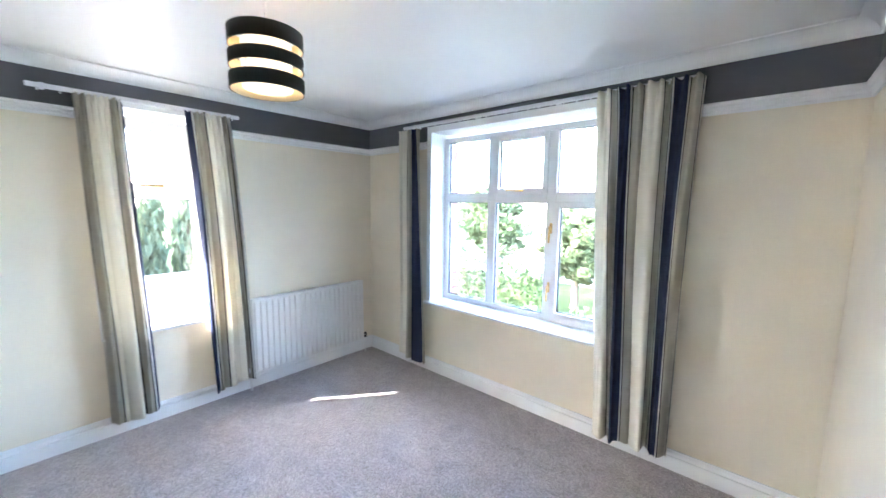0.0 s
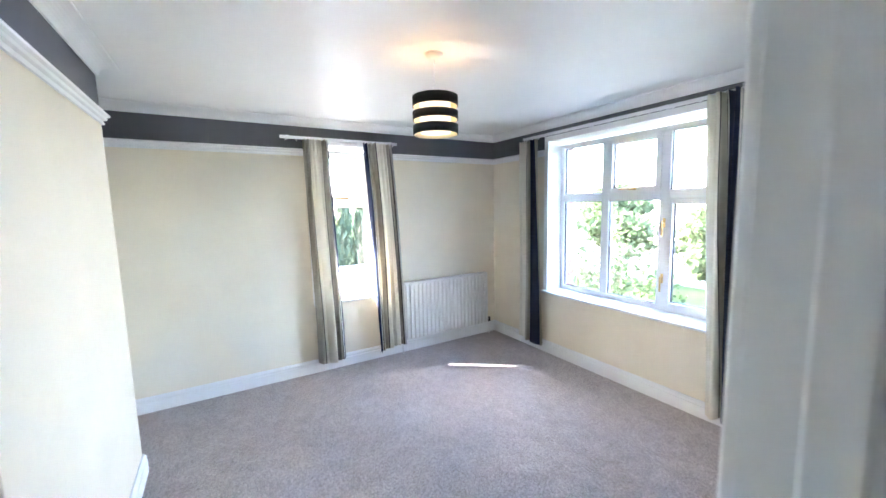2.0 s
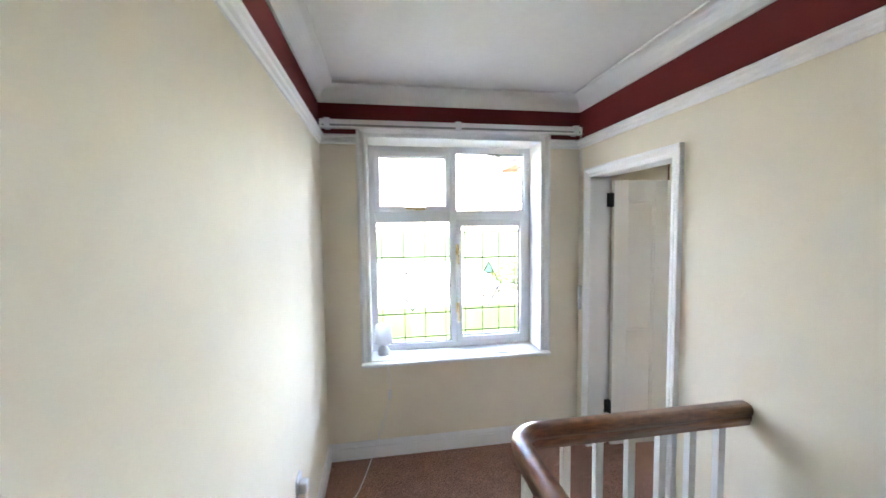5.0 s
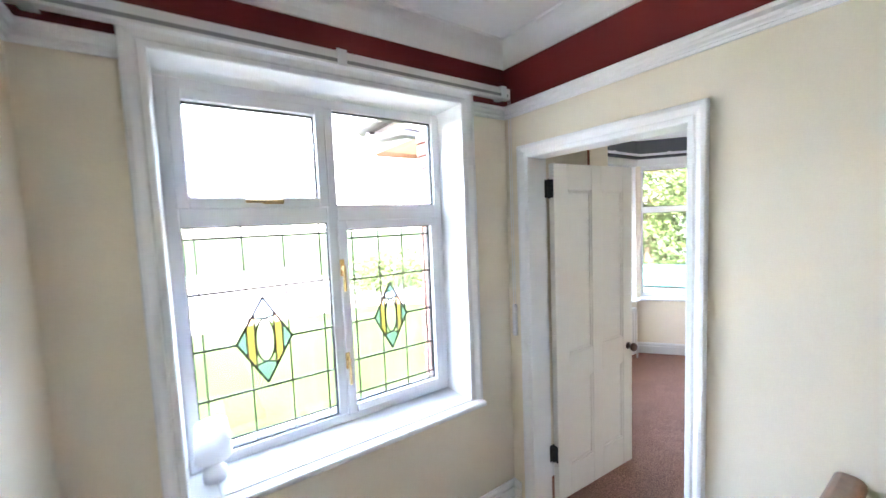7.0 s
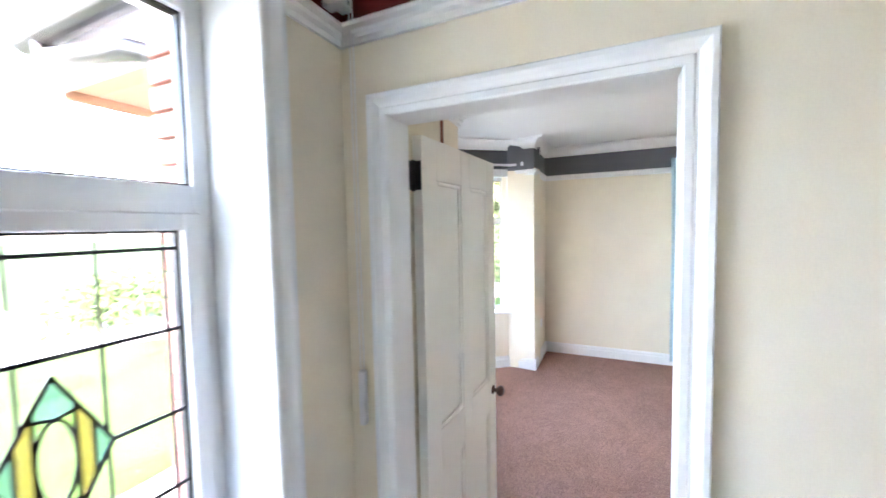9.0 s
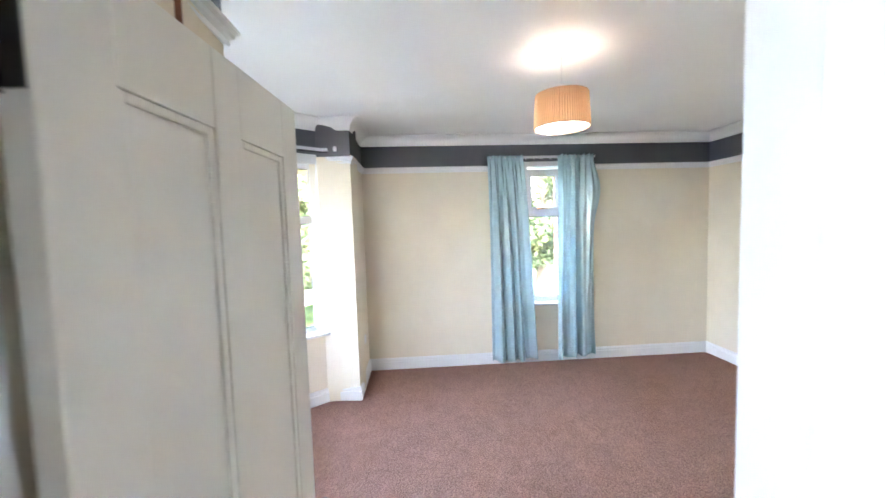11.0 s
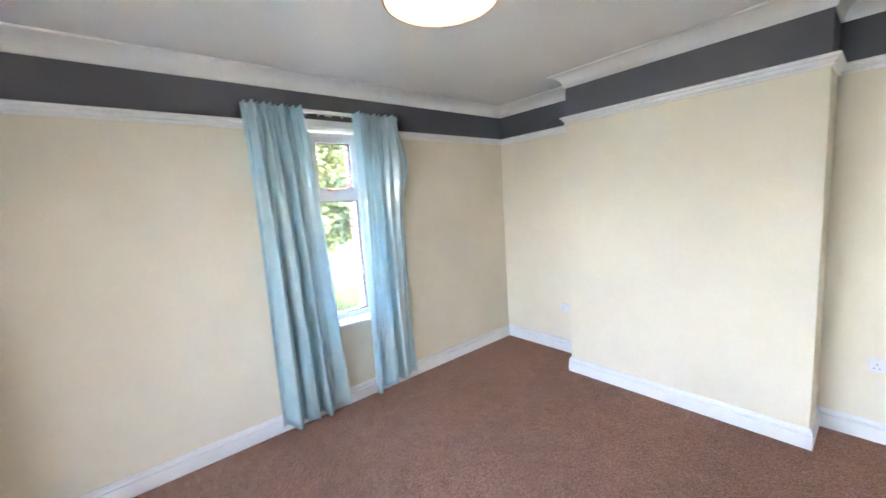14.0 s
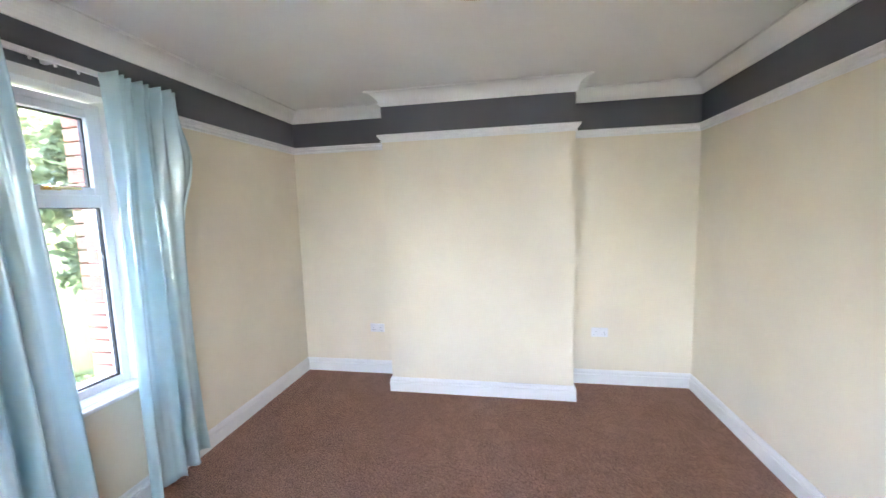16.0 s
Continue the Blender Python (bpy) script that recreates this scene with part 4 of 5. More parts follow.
LB = (4.83, 1.465)
M_PLEAT, pnt, pp = base_mat("pleated_tan_shade", 0.8)
pp.inputs["Base Color"].default_value = (0.55, 0.38, 0.24, 1)
rgbn = pnt.nodes.new("ShaderNodeRGB")
rgbn.outputs[0].default_value = (0.50, 0.34, 0.20, 1)
thin_cloth(M_PLEAT, pnt, pp, rgbn.outputs[0], 0.2)
o = pendant(LB, CB, 2.41, "pendant lamp with a pleated tan drum shade", glow("amber_bulb", (1.0, 0.76, 0.46), 2.4 * LAMP))
b = bmesh.new()
K = 288
rings = []
for rr, z in ((0.157, 2.185), (0.152, 2.28), (0.147, 2.375)):
    rings.append([b.verts.new((LB[0] + (rr + (0.0045 if i % 4 < 2 else -0.002) + 0.001 * math.sin(i * 1.7)) * math.cos(2 * math.pi * i / K), LB[1] + (rr + (0.0045 if i % 4 < 2 else -0.002) + 0.001 * math.sin(i * 1.7)) * math.sin(2 * math.pi * i / K), z)) for i in range(K)])
for r, s in zip(rings, rings[1:]):
    for i in range(K):
        b.faces.new((r[i], r[(i + 1) % K], s[(i + 1) % K], s[i]))
part("shade", b, M_PLEAT, o, "pleated tan fabric drum")
part("bottom_diffuser", lathe([(0.0, 2.193), (0.153, 2.193), (0.153, 2.197), (0.0, 2.197)], (*LB, 0), 48), glow("bright_white_diffuser", (1.0, 0.97, 0.92), 1.6 * LAMP), o, "white glowing diffuser disc")
for z, r in ((2.185, 0.157), (2.375, 0.147)):
    part("shade_hoop", lathe([(r - 0.002, z - 0.003), (r + 0.003, z - 0.003), (r + 0.003, z + 0.003), (r - 0.002, z + 0.003), (r - 0.002, z - 0.003)], (*LB, 0), 48), M_PLEAT, o)

# ---- balustrade ----
M_WOOD, wnt, wp = base_mat("varnished_brown_hardwood", 0.28)
wtc = wnt.nodes.new("ShaderNodeTexCoord")
wmap = wnt.nodes.new("ShaderNodeMapping")
wmap.inputs["Scale"].default_value = (9, 9, 60)
wnt.links.new(wtc.outputs["Object"], wmap.inputs["Vector"])
wg = noise_node(wnt, 2.0, 6, wmap.outputs["Vector"])
wcol = mapped(wnt, wg.outputs["Fac"], (0.11, 0.036, 0.016), (0.30, 0.12, 0.052), (0.3, 0.7))
wnt.links.new(wcol, wp.inputs["Base Color"])
wp.inputs["Coat Weight"].default_value = 0.4
bumped(wnt, wp, wg.outputs["Fac"], 0.08, 0.003)
bal = thing("balustrade", (1.9, 1.5, 0), "landing balustrade with a brown handrail and white balusters", "balustrade")
RX, RY, RZ, CR = 1.874, 1.555, 0.866, 0.10
line = [(XE - 0.001, RY)] + [(RX + CR - CR * math.sin(k * math.pi / 16), RY - CR + CR * math.cos(k * math.pi / 16)) for k in range(9)] + [(RX, RY - CR - 0.4 * k) for k in range(1, 9)]
half = [(0.0, 0.046), (0.014, 0.0455), (0.026, 0.041), (0.033, 0.031), (0.0355, 0.018), (0.034, 0.006), (0.0295, 0.0), (0.0275, -0.004), (0.0295, -0.010), (0.029, -0.020), (0.024, -0.031), (0.022, -0.044), (0.0, -0.046)]
hp = [(x, z + RZ) for x, z in half] + [(-x, z + RZ) for x, z in half[-2:0:-1]]
part("handrail", sweep(line, hp), M_WOOD, bal, "varnished brown hardwood handrail", True)
part("string", sweep(line, [(-0.03, 0.001), (0.03, 0.001), (0.03, 0.035), (0.026, 0.04), (-0.026, 0.04), (-0.03, 0.035)]), M_WHITE, bal, "white painted base rail")
for x, y in [(2.775 - 0.138 * k, RY) for k in range(6)] + [(RX, RY - 0.135 - 0.128 * k) for k in range(23)]:
    part("baluster", one_box((x - 0.016, y - 0.016, 0.038), (x + 0.016, y + 0.016, RZ - 0.03), 0.003), M_WHITE, bal)


# ---- sockets, blind rail, sill lamp ----
def socket(m, u, z, label, double=True, plug=False):
    w = 0.073 if double else 0.043
    o = thing("socket", m @ Vector((u, 0, z)), label, "socket", "wall sockets")
    part("faceplate", one_box((u - w, 0.0, z - 0.043), (u + w, 0.009, z + 0.043), 0.004, m), M_PLASTIC, o)
    for c in ((-0.036, 0.036) if double else (0,)):
        # pin holes are black blocks, their inner shade put into the colour
        b = bmesh.new()
        for du, dz, a, h in ((0, 0.012, 0.002, 0.004), (-0.011, -0.012, 0.0033, 0.002), (0.011, -0.012, 0.0033, 0.002)):
            box(b, (u + c + du - a, 0.0085, z + dz - h - 0.008), (u + c + du + a, 0.0096, z + dz + h - 0.008), 0, m)
        part("pin_slot", b, M_BLACK, o)
        part("switch", one_box((u + c * 0.45 - 0.006, 0.008, z + 0.016), (u + c * 0.45 + 0.006, 0.0125, z + 0.034), 0.002, m), M_PLASTIC, o)
    return o


SOUTH_B = basis((0, YSB, 0), (1, 0, 0), (0, 1, 0))
socket(SOUTH_B, 3.97, 0.485, "white double wall socket in the alcove")
socket(SOUTH_B, 6.09, 0.47, "white double wall socket beside the chimney breast")
socket(NORTH, 6.55, 0.45, "white double wall socket on the narrow wall by the bay")
ls = socket(WEST_L, 1.97, 0.50, "white wall socket with a plug in it", False)
b = one_box((1.97 - 0.026, 0.009, 0.465), (1.97 + 0.026, 0.045, 0.515), 0.008, WEST_L)
o = thing("plug", WEST_L @ Vector((1.97, 0.03, 0.46)), "white plug with a trailing flex", "plug")
part("plug_body", b, M_PLASTIC, o)
cord = [(1.03, 1.97, 0.47), (1.034, 2.0, 0.36), (1.034, 2.12, 0.12), (1.036, 2.28, 0.012), (1.05, 2.41, 0.008), (1.12, 2.455, 0.008), (1.20, 2.50, 0.008), (1.255, 2.68, 0.008), (1.30, 2.86, 0.03), (1.37, 2.893, 0.22), (1.435, 2.885, 0.44), (1.435, 2.876, 0.60), (1.42, 2.85, 0.694), (1.415, 2.90, 0.711), (1.405, 3.01, 0.711)]
def smooth_path(pts, k=6):
    out = []
    v = [Vector(p) for p in pts]
    for i in range(len(v) - 1):
        a, b, c, d = v[max(0, i - 1)], v[i], v[i + 1], v[min(len(v) - 1, i + 2)]
        for j in range(k):
            t = j / k
            out.append(0.5 * ((2 * b) + (c - a) * t + (2 * a - 5 * b + 4 * c - d) * t * t + (3 * b - a - 3 * c + d) * t ** 3))
    return out + [v[-1]]
part("flex", tube(smooth_path(cord), 0.0035, 8), M_PLASTIC, o, "thin white flex", True)
part("inline_switch", one_box((1.423, 2.872, 0.44), (1.447, 2.892, 0.50), 0.006), M_PLASTIC, o)

M_LAMPSHADE, lnt, lp = base_mat("white_lamp_shade", 0.8)
lp.inputs["Base Color"].default_value = (0.85, 0.84, 0.83, 1)
lrgb = lnt.nodes.new("ShaderNodeRGB")
lrgb.outputs[0].default_value = (0.9, 0.89, 0.88, 1)
thin_cloth(M_LAMPSHADE, lnt, lp, lrgb.outputs[0], 0.6)
o = thing("table_lamp", (1.40, 3.05, 0.701), "small white table lamp standing on the window board", "table lamp")
part("base", lathe([(0.0, 0.0), (0.036, 0.0), (0.041, 0.005), (0.044, 0.025), (0.041, 0.045), (0.028, 0.063), (0.014, 0.078), (0.012, 0.11), (0.0, 0.11)], (1.40, 3.05, 0.700), 28), M_PLASTIC, o, "glazed white lamp base", True)
part("shade", lathe([(0.064, 0.095), (0.066, 0.095), (0.056, 0.235), (0.054, 0.235), (0.064, 0.095)], (1.40, 3.05, 0.700), 36), M_LAMPSHADE, o, "white fabric shade", True)

o = thing("blind_headrail", (1.95, 2.87, 2.36), "white blind headrail fixed above the landing window", "blind rail")
part("headrail", one_box((1.012, 0.02, 2.328), (2.888, 0.062, 2.384), 0.003, NORTH), M_WHITE, o)
part("channel", one_box((1.03, 0.0615, 2.338), (2.87, 0.0632, 2.352), 0, NORTH), paint("grey_channel", (0.3, 0.3, 0.3), 0.5), o, "dark channel along the rail")
for u in (1.06, 1.95, 2.84):
    part("bracket", one_box((u - 0.02, 0.0, 2.326), (u + 0.02, 0.066, 2.392), 0.002, NORTH), M_PLASTIC, o)
b = tube([(2.872, 2.862, 2.33), (2.874, 2.862, 1.2)], 0.002, 6)
tube([(2.880, 2.855, 2.33), (2.884, 2.856, 1.2)], 0.002, 6, b)
part("cord", b, M_PLASTIC, o)
part("cord_tensioner", one_box((2.866, 2.846, 1.02), (2.888, 2.868, 1.2), 0.004), M_PLASTIC, o)

# ---- outside ----
G = -2.8
M_GRASS, gnt, gp = base_mat("lawn_grass", 0.9)
gp.inputs["Specular IOR Level"].default_value = 0.05
g1, g2 = noise_node(gnt, 0.35, 5), noise_node(gnt, 9, 4)
gc = mapped(gnt, g1.outputs["Fac"], (0.010, 0.022, 0.005), (0.024, 0.040, 0.011), (0.35, 0.65))
nt_c = mapped(gnt, g2.outputs["Fac"], (0.65, 0.65, 0.6), (1, 1, 1))
gnt.links.new(mixed(gnt, gc, nt_c, 1.0), gp.inputs["Base Color"])
bumped(gnt, gp, g2.outputs["Fac"], 0.6, 0.05)
M_PAVE = paint("pale_concrete_drive", (0.15, 0.145, 0.135), 0.85, 0.15, 0.3, 18, 0.6)
M_ROAD = paint("grey_tarmac_road", (0.10, 0.10, 0.098), 0.85, 0.15, 0.4, 25, 0.5)


def leaf_mat(name, a, b):
    m, nt, p = base_mat(name, 0.55)
    geo = nt.nodes.new("ShaderNodeNewGeometry")
    col = mapped(nt, geo.outputs["Random Per Island"], a, b, (0.0, 1.0))
    p.inputs["Specular IOR Level"].default_value = 0.08
    nt.links.new(col, p.inputs["Base Color"])
    return thin_cloth(m, nt, p, col, 0.2)


M_LEAF = leaf_mat("broad_leaf_green", (0.014, 0.028, 0.010), (0.052, 0.082, 0.032))
M_LEAF_LIGHT = leaf_mat("fresh_leaf_green", (0.045, 0.070, 0.030), (0.12, 0.155, 0.080))
M_CONIFER = leaf_mat("conifer_green", (0.028, 0.046, 0.026), (0.085, 0.105, 0.060))
M_BARK = paint("rough_bark", (0.12, 0.085, 0.06), 0.9, 0.3, 0.8, 14)


def leaves(bm, centre, radius, count, size, rnd, flat=1.0, upright=False):
    """A loose clump of small folded leaves."""
    for _ in range(count):
        while True:
            p = Vector((rnd.uniform(-1, 1), rnd.uniform(-1, 1), rnd.uniform(-1, 1)))
            if p.length < 1:
                break
        p = Vector((p.x * radius, p.y * radius, p.z * radius * flat)) + centre
        s = size * rnd.uniform(0.6, 1.3)
        r = Euler((rnd.uniform(-0.5, 0.5) if upright else rnd.uniform(0, 6.3), rnd.uniform(-0.5, 0.5) if upright else rnd.uniform(0, 6.3), rnd.uniform(0, 6.3))).to_matrix()
        l = 1.7 if upright else 1.0
        a, b, c, d, e = [bm.verts.new(p + r @ Vector(q)) for q in ((0, 0, -s * l), (s * 0.5, 0, 0), (0, s * 0.12, s * l), (-s * 0.5, 0, 0), (0, s * 0.12, 0))]
        bm.faces.new((a, b, e))
        bm.faces.new((b, c, e))
        bm.faces.new((c, d, e))
        bm.faces.new((d, a, e))


def limb(bm, a, b, r0, r1, rnd, k=5):
    a, b = Vector(a), Vector(b)
    rings = []
    for i in range(k + 1):
        t = i / k
        p = a.lerp(b, t) + Vector((rnd.uniform(-1, 1), rnd.uniform(-1, 1), 0)) * r0 * (0.6 if 0 < i < k else 0)
        r = r0 + (r1 - r0) * t
        rings.append([bm.verts.new(p + Vector((r * math.cos(q * math.pi / 4), r * math.sin(q * math.pi / 4), 0))) for q in range(8)])
    for r, s in zip(rings, rings[1:]):
        for q in range(8):
            bm.faces.new((r[q], r[(q + 1) % 8], s[(q + 1) % 8], s[q]))


def tree(x, y, h, r, seed, mat, label, base=0.35, clumps=80, per=110, size=0.15):
    rnd = random.Random(seed)
    o = thing("tree", (x, y, G), label, "tree", "garden trees")
    tb = bmesh.new()
    top = Vector((x, y, G + h * 0.8))
    limb(tb, (x, y, G - 0.1), top, r * 0.075 + 0.08, 0.05, rnd, 8)
    cb = bmesh.new()
    for k in range(clumps):
        a, e = rnd.uniform(0, 6.283), rnd.uniform(-1, 1)
        rad = r * math.sqrt(max(0.0, 1 - e * e * 0.85)) * rnd.uniform(0.35, 1.0)
        c = Vector((x + rad * math.cos(a), y + rad * math.sin(a), G + h * (base + (1 - base) * (0.5 + 0.47 * e))))
        leaves(cb, c, r * rnd.uniform(0.2, 0.36), per, size, rnd, 0.75)
        if k % 5 == 0:
            limb(tb, (x, y, c.z - r * 0.5), c, 0.07, 0.02, rnd, 3)
    part("trunk", tb, M_BARK, o, "brown tapering trunk with limbs", True)
    part("crown", cb, mat, o, "loose green crown of small leaves", recalc=False)
    return o


def shrub(name, x0, y0, x1, y1, h, w, seed, mat, label, cat, per=40, size=0.11, step=0.45):
    """A hedge or shrub along a line, uneven on top, on short stems."""
    rnd = random.Random(seed)
    o = thing(name, ((x0 + x1) / 2, (y0 + y1) / 2, G), label, cat, "garden hedges")
    b, sb = bmesh.new(), bmesh.new()
    ln = math.hypot(x1 - x0, y1 - y0)
    for i in range(max(1, int(ln / step)) + 1):
        t = i * step / max(ln, 0.01)
        cx, cy = x0 + (x1 - x0) * t, y0 + (y1 - y0) * t
        limb(sb, (cx, cy, G - 0.05), (cx, cy, G + h * 0.6), 0.03, 0.015, rnd, 3)
        hh = h * rnd.uniform(0.85, 1.12)
        for k in range(max(2, int(hh / 0.4))):
            leaves(b, Vector((cx + rnd.uniform(-w, w) * 0.5, cy + rnd.uniform(-w, w) * 0.5, G + 0.2 + (hh - 0.3) * (k + 0.5) / max(2, int(hh / 0.4)))), w * 0.55, per, size, rnd, 0.8)
    part("stems", sb, M_BARK, o)
    part("foliage", b, mat, o, "dense small green leaves", recalc=False)
    return o


ground = part("ground", one_box((-250, -250, G - 0.5), (250, 250, G)), M_GRASS, None)
tagged(ground, "wide green lawn round the house", "ground", kind="structure")
tagged(part("drive", one_box((-4.5, 5.5, G - 0.1), (9.0, 9.7, G + 0.012)), M_PAVE, None), "pale concrete drive in front of the house", "pavement", kind="structure")
tagged(part("drive_side", one_box((9.0, -14, G - 0.1), (13.2, 1.5, G + 0.012)), M_PAVE, None), "pale concrete drive beside the house", "pavement", kind="structure")
# pale sheet added past the lawn so that ground there looks bleached by light
tagged(part("forecourt", one_box((-45, 20.5, G - 0.1), (11, 46, G + 0.012)), M_PAVE, None), "pale sheet added beyond the lawn for bleached-out ground", "pavement", kind="structure")
rd = one_box((-70, -2.6, -0.1), (70, 2.6, 0.02))
rd.transform(pose(22, 14, G, 0, 0, -38))
tagged(part("road", rd, M_ROAD, None), "grey tarmac road behind the hedge", "road", kind="structure")

# house below, bay eaves and an added sun-blocking overhang
M_FACADE = M_OUT
for nm, lo, hi in (("wall_lower_north", (-3.08, 2.92, G - 0.2), (7.176, 3.22, -0.255)), ("wall_lower_west", (-3.08, -1.28, G - 0.2), (-2.78, 2.92, -0.255)),
                   ("wall_lower_east", (6.876, -1.45, G - 0.2), (7.176, 2.92, -0.255)), ("wall_lower_south_west", (-2.78, -1.28, G - 0.2), (0.69, -0.98, -0.255)), ("wall_lower_south_east", (3.22, -1.45, G - 0.2), (6.876, -1.153, -0.255)), ("wall_lower_bay", (3.75, 3.22, G - 0.2), (6.3, 4.0, -0.255))):
    tagged(part(nm, one_box(lo, hi), M_FACADE, None), "red brick ground storey wall", "wall", kind="structure")
ev = thing("bay_eaves", (5.0, 4.1, 2.6), "projecting timber eaves above the bay", "eaves", kind="structure")
M_SOFFIT = paint("tan_soffit_boards", (0.52, 0.36, 0.22), 0.6, 0.15, 0.1, 30)
for x0, x1, y0, y1 in ((2.75, 3.24, 3.34, 4.3), (3.25, 3.57, 3.34, 4.3), (3.58, 4.5, 3.99, 4.4), (4.51, 5.5, 3.99, 4.4), (5.51, 6.5, 3.99, 4.4), (6.51, 6.95, 3.34, 4.3), (6.96, 7.3, 3.34, 4.3)):
    part("soffit_board", one_box((x0, y0, 2.29), (x1, y1, 2.31), 0.004), M_SOFFIT, ev)
    part("roof_covering", one_box((x0, y0, 2.315), (x1 + 0.008, y1, 2.62), 0.0), M_ROAD, ev, "dark roof covering")
part("fascia", one_box((2.72, 3.34, 2.27), (2.747, 4.32, 2.50), 0.004), M_UPVC, ev, "white fascia board")
part("bargeboard", one_box((2.748, 4.302, 2.25), (3.575, 4.33, 2.5), 0.004), M_SOFFIT, ev, "tan timber bargeboard")
M_GUTTER = paint("black_plastic_gutter", (0.018, 0.018, 0.02), 0.35, 0.1, 0.02, 60)
gb = bmesh.new()
arc = [(0.06 * math.cos(a), 0.06 * math.sin(a)) for a in [math.pi + k * math.pi / 8 for k in range(9)]] + [(0.054 * math.cos(a), 0.054 * math.sin(a)) for a in [2 * math.pi - k * math.pi / 8 for k in range(9)]]
rings = [[gb.verts.new((2.655 + u, y, 2.47 + w)) for u, w in arc] for y in (3.38, 4.36)]
for i in range(len(arc)):
    gb.faces.new((rings[0][i], rings[0][(i + 1) % len(arc)], rings[1][(i + 1) % len(arc)], rings[1][i]))
part("gutter", gb, M_GUTTER, ev, "black half-round gutter")
part("downpipe", tube([(2.655, 4.20, 2.42), (2.655, 4.19, 2.36), (2.66, 3.95, 2.33), (2.68, 3.66, 2.30), (2.76, 3.42, 2.22), (2.87, 3.385, 2.05), (2.87, 3.385, 1.9), (2.87, 3.385, G)], 0.036, 12), M_GUTTER, ev, "black round downpipe", True)
# unseen overhang, added to keep sun off the top of window_1
ew = thing("side_eaves", (-3.35, 1.0, 2.5), "unseen overhang added to cut the sun on the side window", "eaves", kind="structure")
part("soffit_board", one_box((-3.62, -1.6, 2.50), (-3.085, 3.7, 2.52), 0.004), M_SOFFIT, ew)
part("fascia", one_box((-3.65, -1.6, 2.48), (-3.622, 3.7, 2.68), 0.004), M_UPVC, ew, "white fascia board")

# garage with a pale roof and the conifer row behind it
gr = thing("garage", (-8.6, 3.0, G), "brick garage with a pale sheet roof", "garage")
part("wall", one_box((-9.6, 0.2, G - 0.1), (-7.7, 6.5, -0.35)), M_OUT, gr, "orange red brick wall")
part("roof", one_box((-9.8, 0.0, -0.06), (-7.5, 6.7, 0.0), 0.01, Matrix.Translation((-8.6, 0, -0.18)) @ Matrix.Rotation(radians(6), 4, "Y") @ Matrix.Translation((8.6, 0, 0))), paint("pale_sheet_roof", (0.45, 0.45, 0.46), 0.6, 0.1, 0.1, 20), gr, "pale grey sheet roof")
part("window", one_box((-7.70, 1.9, -1.15), (-7.66, 3.3, -0.62), 0.01), base_mat("dark_garage_glass", 0.1)[0], gr, "dark garage window")
rnd = random.Random(77)
for k in range(11):
    y = -1.4 + k * 0.78 + rnd.uniform(-0.1, 0.1)
    h = 4.55 + rnd.uniform(-0.25, 0.5)
    o = thing("conifer", (-11.0, y, G), "tall columnar conifer in a close row", "conifer", "conifer row")
    tb, cb = bmesh.new(), bmesh.new()
    limb(tb, (-11.0, y, G - 0.1), (-11.0, y, G + h * 0.85), 0.09, 0.03, rnd, 6)
    for q in range(15):
        t = (q + 0.5) / 15
        rr = 0.52 * (1 - 0.55 * t ** 2)
        leaves(cb, Vector((-11.0 + rnd.uniform(-0.1, 0.1), y + rnd.uniform(-0.08, 0.08), G + 0.2 + (h - 0.3) * t)), rr, 110, 0.09, rnd, 0.7, True)
    part("trunk", tb, M_BARK, o)
    part("crown", cb, M_CONIFER, o, "dense upright conifer sprays", recalc=False)

SHR = "leafy green hedge bordering the lawn"
shrub("shrub", -9.0, 12.2, -7.0, 12.6, 2.9, 1.1, 31, M_CONIFER, "dense dark green shrub by the drive", "shrub")
shrub("shrub", -6.4, 11.8, -5.4, 12.4, 2.3, 0.9, 32, M_LEAF, "rounded green shrub by the drive", "shrub")
shrub("shrub", -4.6, 10.8, -3.0, 11.4, 1.3, 0.8, 33, M_LEAF_LIGHT, "low fresh green shrub by the drive", "shrub")
shrub("hedge", 13.6, 5.5, 16.6, 12.8, 1.15, 1.0, 34, M_LEAF, SHR, "hedge", 34, 0.12)
shrub("hedge", 9.6, 12.6, 13.4, 14.2, 1.0, 1.3, 35, M_LEAF, SHR, "hedge", 34, 0.12)
shrub("hedge", 14.0, -8.0, 14.4, 3.5, 1.2, 0.9, 36, M_LEAF, SHR, "hedge", 28, 0.12)
shrub("hedge", 10.0, 23.5, 27.0, 21.0, 2.6, 1.5, 37, M_LEAF, SHR, "hedge", 30, 0.2, 0.8)
shrub("hedge", 27.5, 20.5, 31.0, 5.0, 3.0, 1.5, 39, M_LEAF, "tall leafy hedge behind the road", "hedge", 30, 0.2, 0.8)
shrub("shrub", 8.2, 7.2, 10.6, 9.2, 1.5, 1.0, 38, M_LEAF_LIGHT, "bushy green shrub near the bay", "shrub", 40, 0.1)
TL = "broadleaf garden tree with a loose green crown"
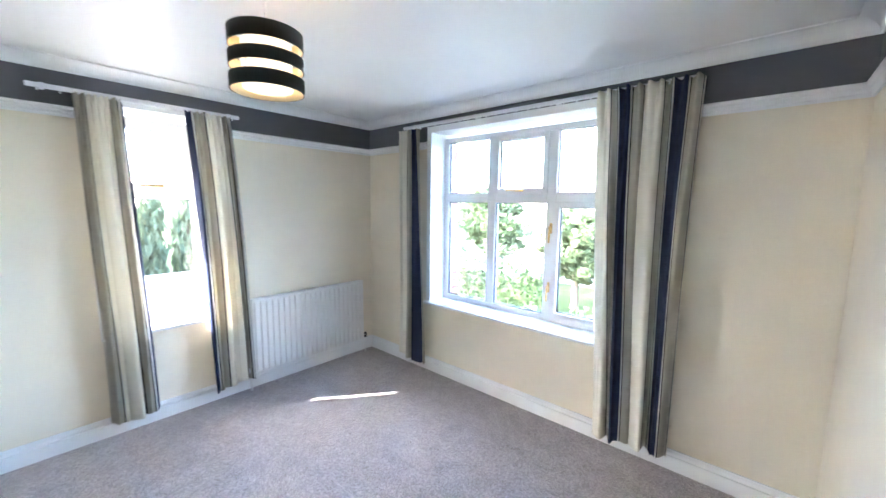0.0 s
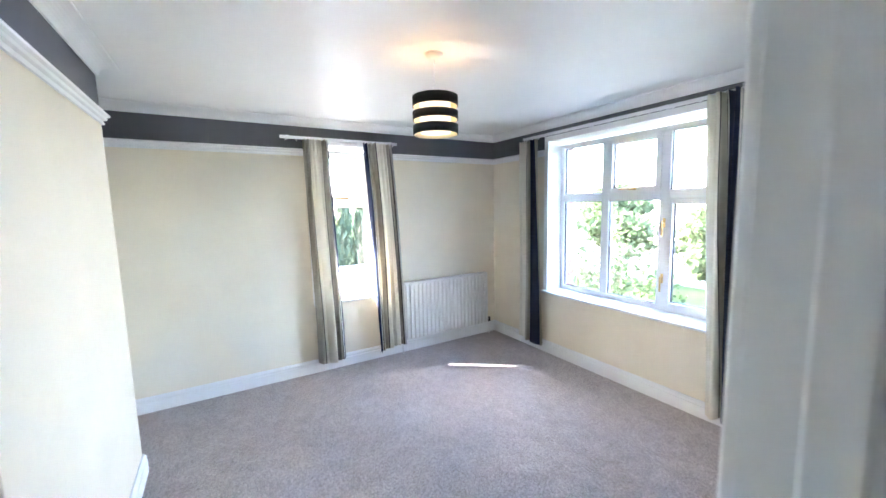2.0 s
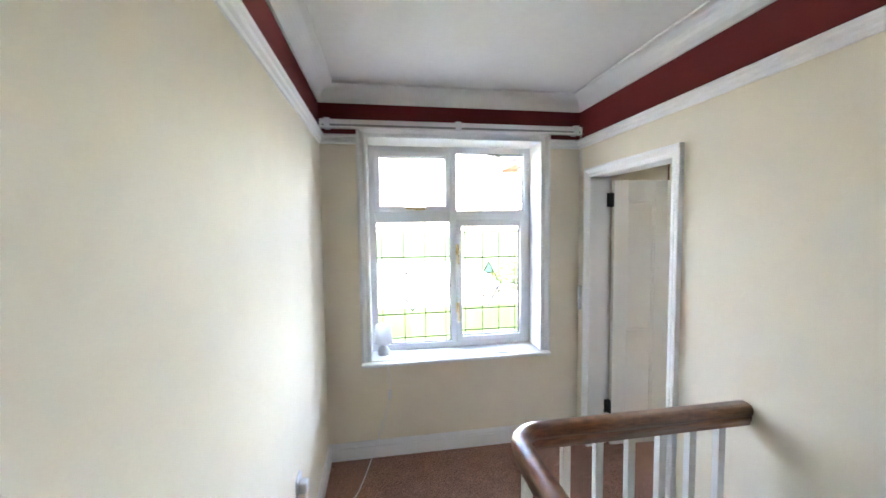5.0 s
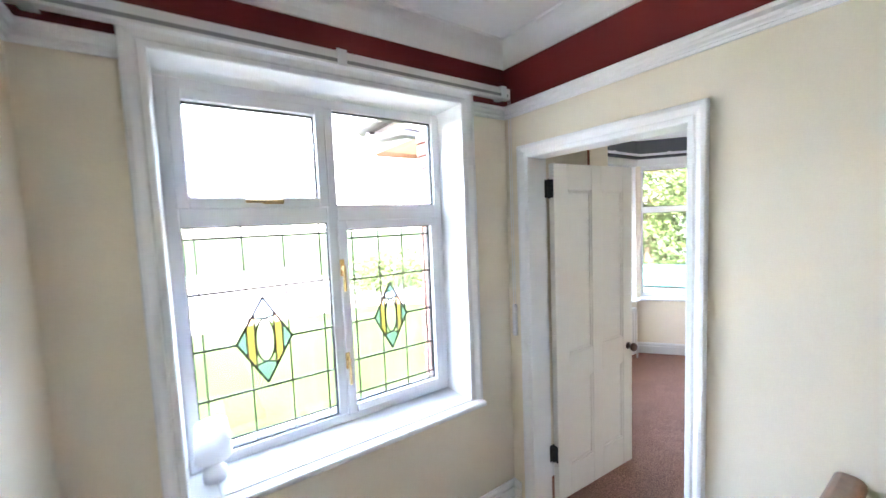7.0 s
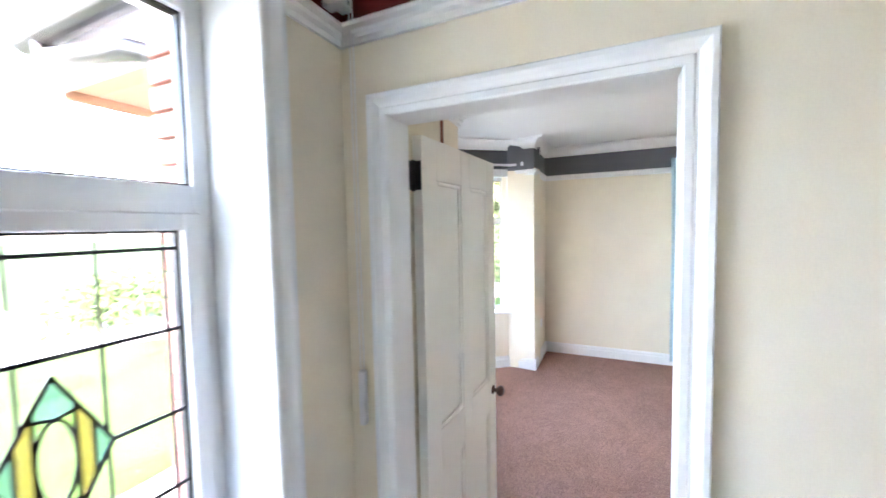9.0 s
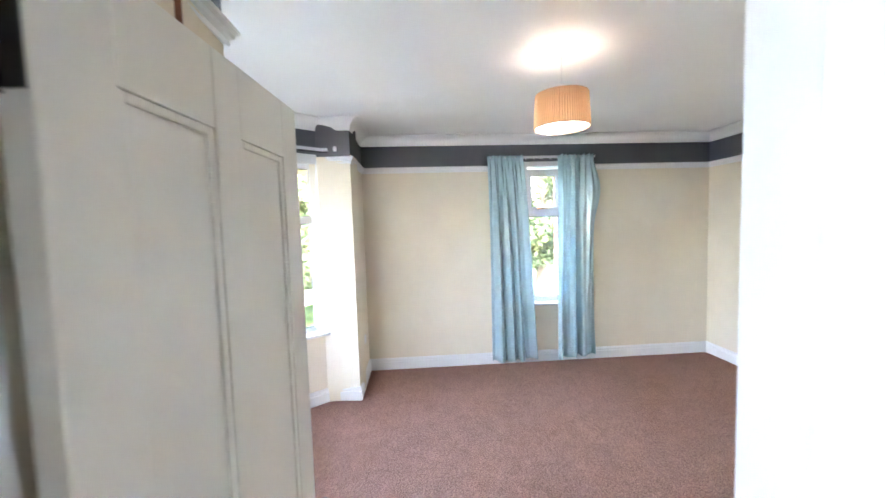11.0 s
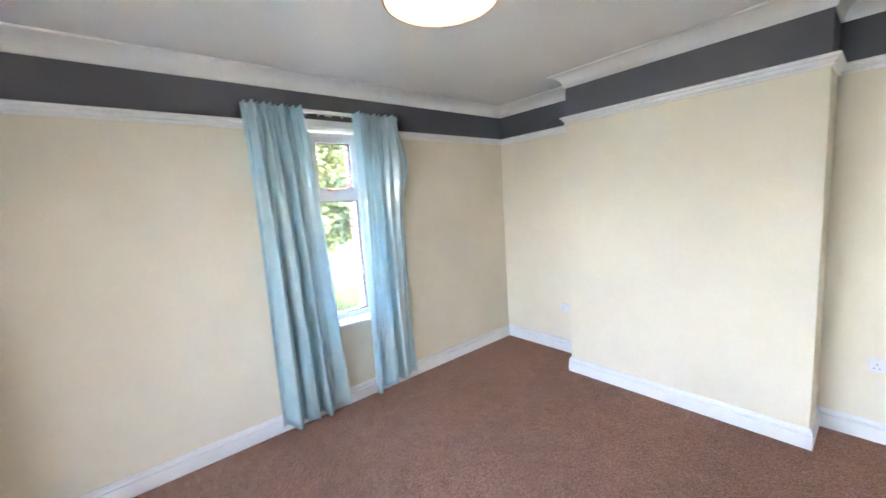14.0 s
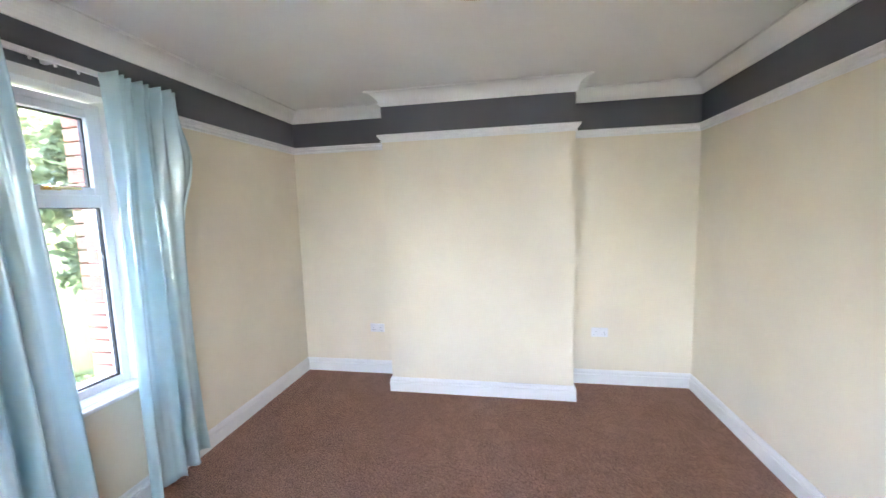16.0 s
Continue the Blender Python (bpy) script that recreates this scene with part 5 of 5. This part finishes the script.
for k, (x, y, h, r, mt) in enumerate(((-5.6, 16.0, 4.1, 1.4, M_LEAF_LIGHT), (-11.5, 18.5, 5.2, 2.0, M_LEAF_LIGHT), (-3.3, 17.5, 4.0, 1.3, M_LEAF_LIGHT), (-17, 13, 8, 2.6, M_LEAF),
                                     (24, 19, 10, 3.8, M_LEAF_LIGHT), (28.5, 15, 9.5, 3.6, M_LEAF), (31, 10, 10.5, 3.8, M_LEAF_LIGHT),
                                     (26, 26, 13, 4.6, M_LEAF), (34, 19, 13, 4.8, M_LEAF), (29.5, 12.5, 11.5, 3.6, M_LEAF), (22.5, 22.0, 11.0, 3.6, M_LEAF), (20, 6.2, 7.5, 2.4, M_LEAF_LIGHT), (19.5, -3.4, 8.6, 2.6, M_LEAF_LIGHT), (22, -7.5, 9.5, 3.4, M_LEAF_LIGHT), (16.0, -7.2, 7.5, 2.4, M_LEAF_LIGHT), (24, 0.5, 10, 3.6, M_LEAF_LIGHT))):
    tree(x, y, h, r, 100 + k, mt, TL, 0.3)

bn = thing("bin", (24.5, 12.2, G), "turquoise wheeled bin by the road", "bin")
M_TEAL = paint("turquoise_plastic", (0.02, 0.17, 0.18), 0.45, 0.08, 0.05, 20)
mbn = pose(24.5, 12.2, G, 0, 0, 30)
part("body", one_box((-0.6, -1.3, 0.15), (0.6, 1.3, 1.15), 0.05, mbn), M_TEAL, bn)
part("lid", one_box((-0.66, -1.36, 1.16), (0.66, 1.36, 1.28), 0.04, mbn), M_TEAL, bn)
for sx, sy in ((-0.45, -1.1), (0.45, -1.1), (-0.45, 1.1), (0.45, 1.1)):
    part("wheel", one_box((sx - 0.05, sy - 0.08, 0.0), (sx + 0.05, sy + 0.08, 0.16), 0.03, mbn), M_BLACK, bn)

hs = thing("house", (-14.5, 34, G), "pale rendered house beyond the trees", "house")
M_REND = paint("pale_render", (0.70, 0.69, 0.66), 0.8, 0.06, 0.1, 12)
part("wall", one_box((-19, 32, G - 0.1), (-9, 40, 2.6)), M_REND, hs)
rb = bmesh.new()
vs = [rb.verts.new(p) for p in ((-19.4, 31.6, 2.6), (-8.6, 31.6, 2.6), (-8.6, 40.4, 2.6), (-19.4, 40.4, 2.6), (-19.4, 36, 5.4), (-8.6, 36, 5.4))]
for f in ((0, 1, 5, 4), (2, 3, 4, 5), (0, 4, 3), (1, 2, 5), (0, 3, 2, 1)):
    rb.faces.new([vs[i] for i in f])
part("roof", rb, paint("grey_roof_tiles", (0.22, 0.2, 0.19), 0.8, 0.2, 0.3, 10), hs)
for x in (-17.5, -14.5, -11.3):
    for z in (-1.9, 0.7):
        wdw = part("window", one_box((x - 0.55, 31.93, z), (x + 0.55, 32.0, z + 1.15), 0.02), M_UPVC, hs)
        part("pane", one_box((x - 0.47, 31.91, z + 0.08), (x + 0.47, 31.94, z + 1.07)), base_mat("dark_window_pane", 0.1)[0], wdw)

# bricks in the outer reveals
M_BRICK, bnt, bp = base_mat("red_brick", 0.85)
oi = bnt.nodes.new("ShaderNodeObjectInfo")
bn1 = noise_node(bnt, 60, 4)
bc = mapped(bnt, oi.outputs["Random"], (0.30, 0.10, 0.065), (0.44, 0.19, 0.12), (0.0, 1.0))
bc2 = mapped(bnt, bn1.outputs["Fac"], (0.75, 0.75, 0.75), (1, 1, 1))
bnt.links.new(mixed(bnt, bc, bc2, 1.0), bp.inputs["Base Color"])
bumped(bnt, bp, bn1.outputs["Fac"], 0.5, 0.004)


def brick_stack(host, m, u, side, z0, z1, n0, n1):
    """Courses up one jamb of an opening, standing a little proud of the mortar."""
    me = None
    k = int((z1 - z0) / 0.075)
    for i in range(k):
        z = z0 + i * 0.075
        a, b = sorted((u, u + side * 0.035))
        if me is None:
            bm = one_box((a, n0, z), (b, n1, z + 0.065), 0.003, m)
            ob = part("brick", bm, M_BRICK, host)
            me = ob.data
        else:
            ob = new("brick", me)
            ob.parent = host
            ob.location = (0, 0, i * 0.075)


by_name = {o.name: o for o in bpy.data.objects}
brick_stack(by_name["wall_north_landing"], NORTH, WL[1] + 0.002, -1, WL[2] + 0.02, WL[3] - 0.02, -0.40, -0.28)
brick_stack(by_name["wall_north_landing"], NORTH, WL[0] - 0.002, 1, WL[2] + 0.02, WL[3] - 0.02, -0.40, -0.28)
brick_stack(by_name["wall_north_bedroom"], NORTH, W2[0] - 0.002, 1, W2[2] + 0.02, W2[3] - 0.02, -0.36, -0.255)
brick_stack(by_name["wall_east"], EAST_B, WE[0] - 0.002, 1, WE[2] + 0.02, WE[3] - 0.02, -0.32, -0.165)
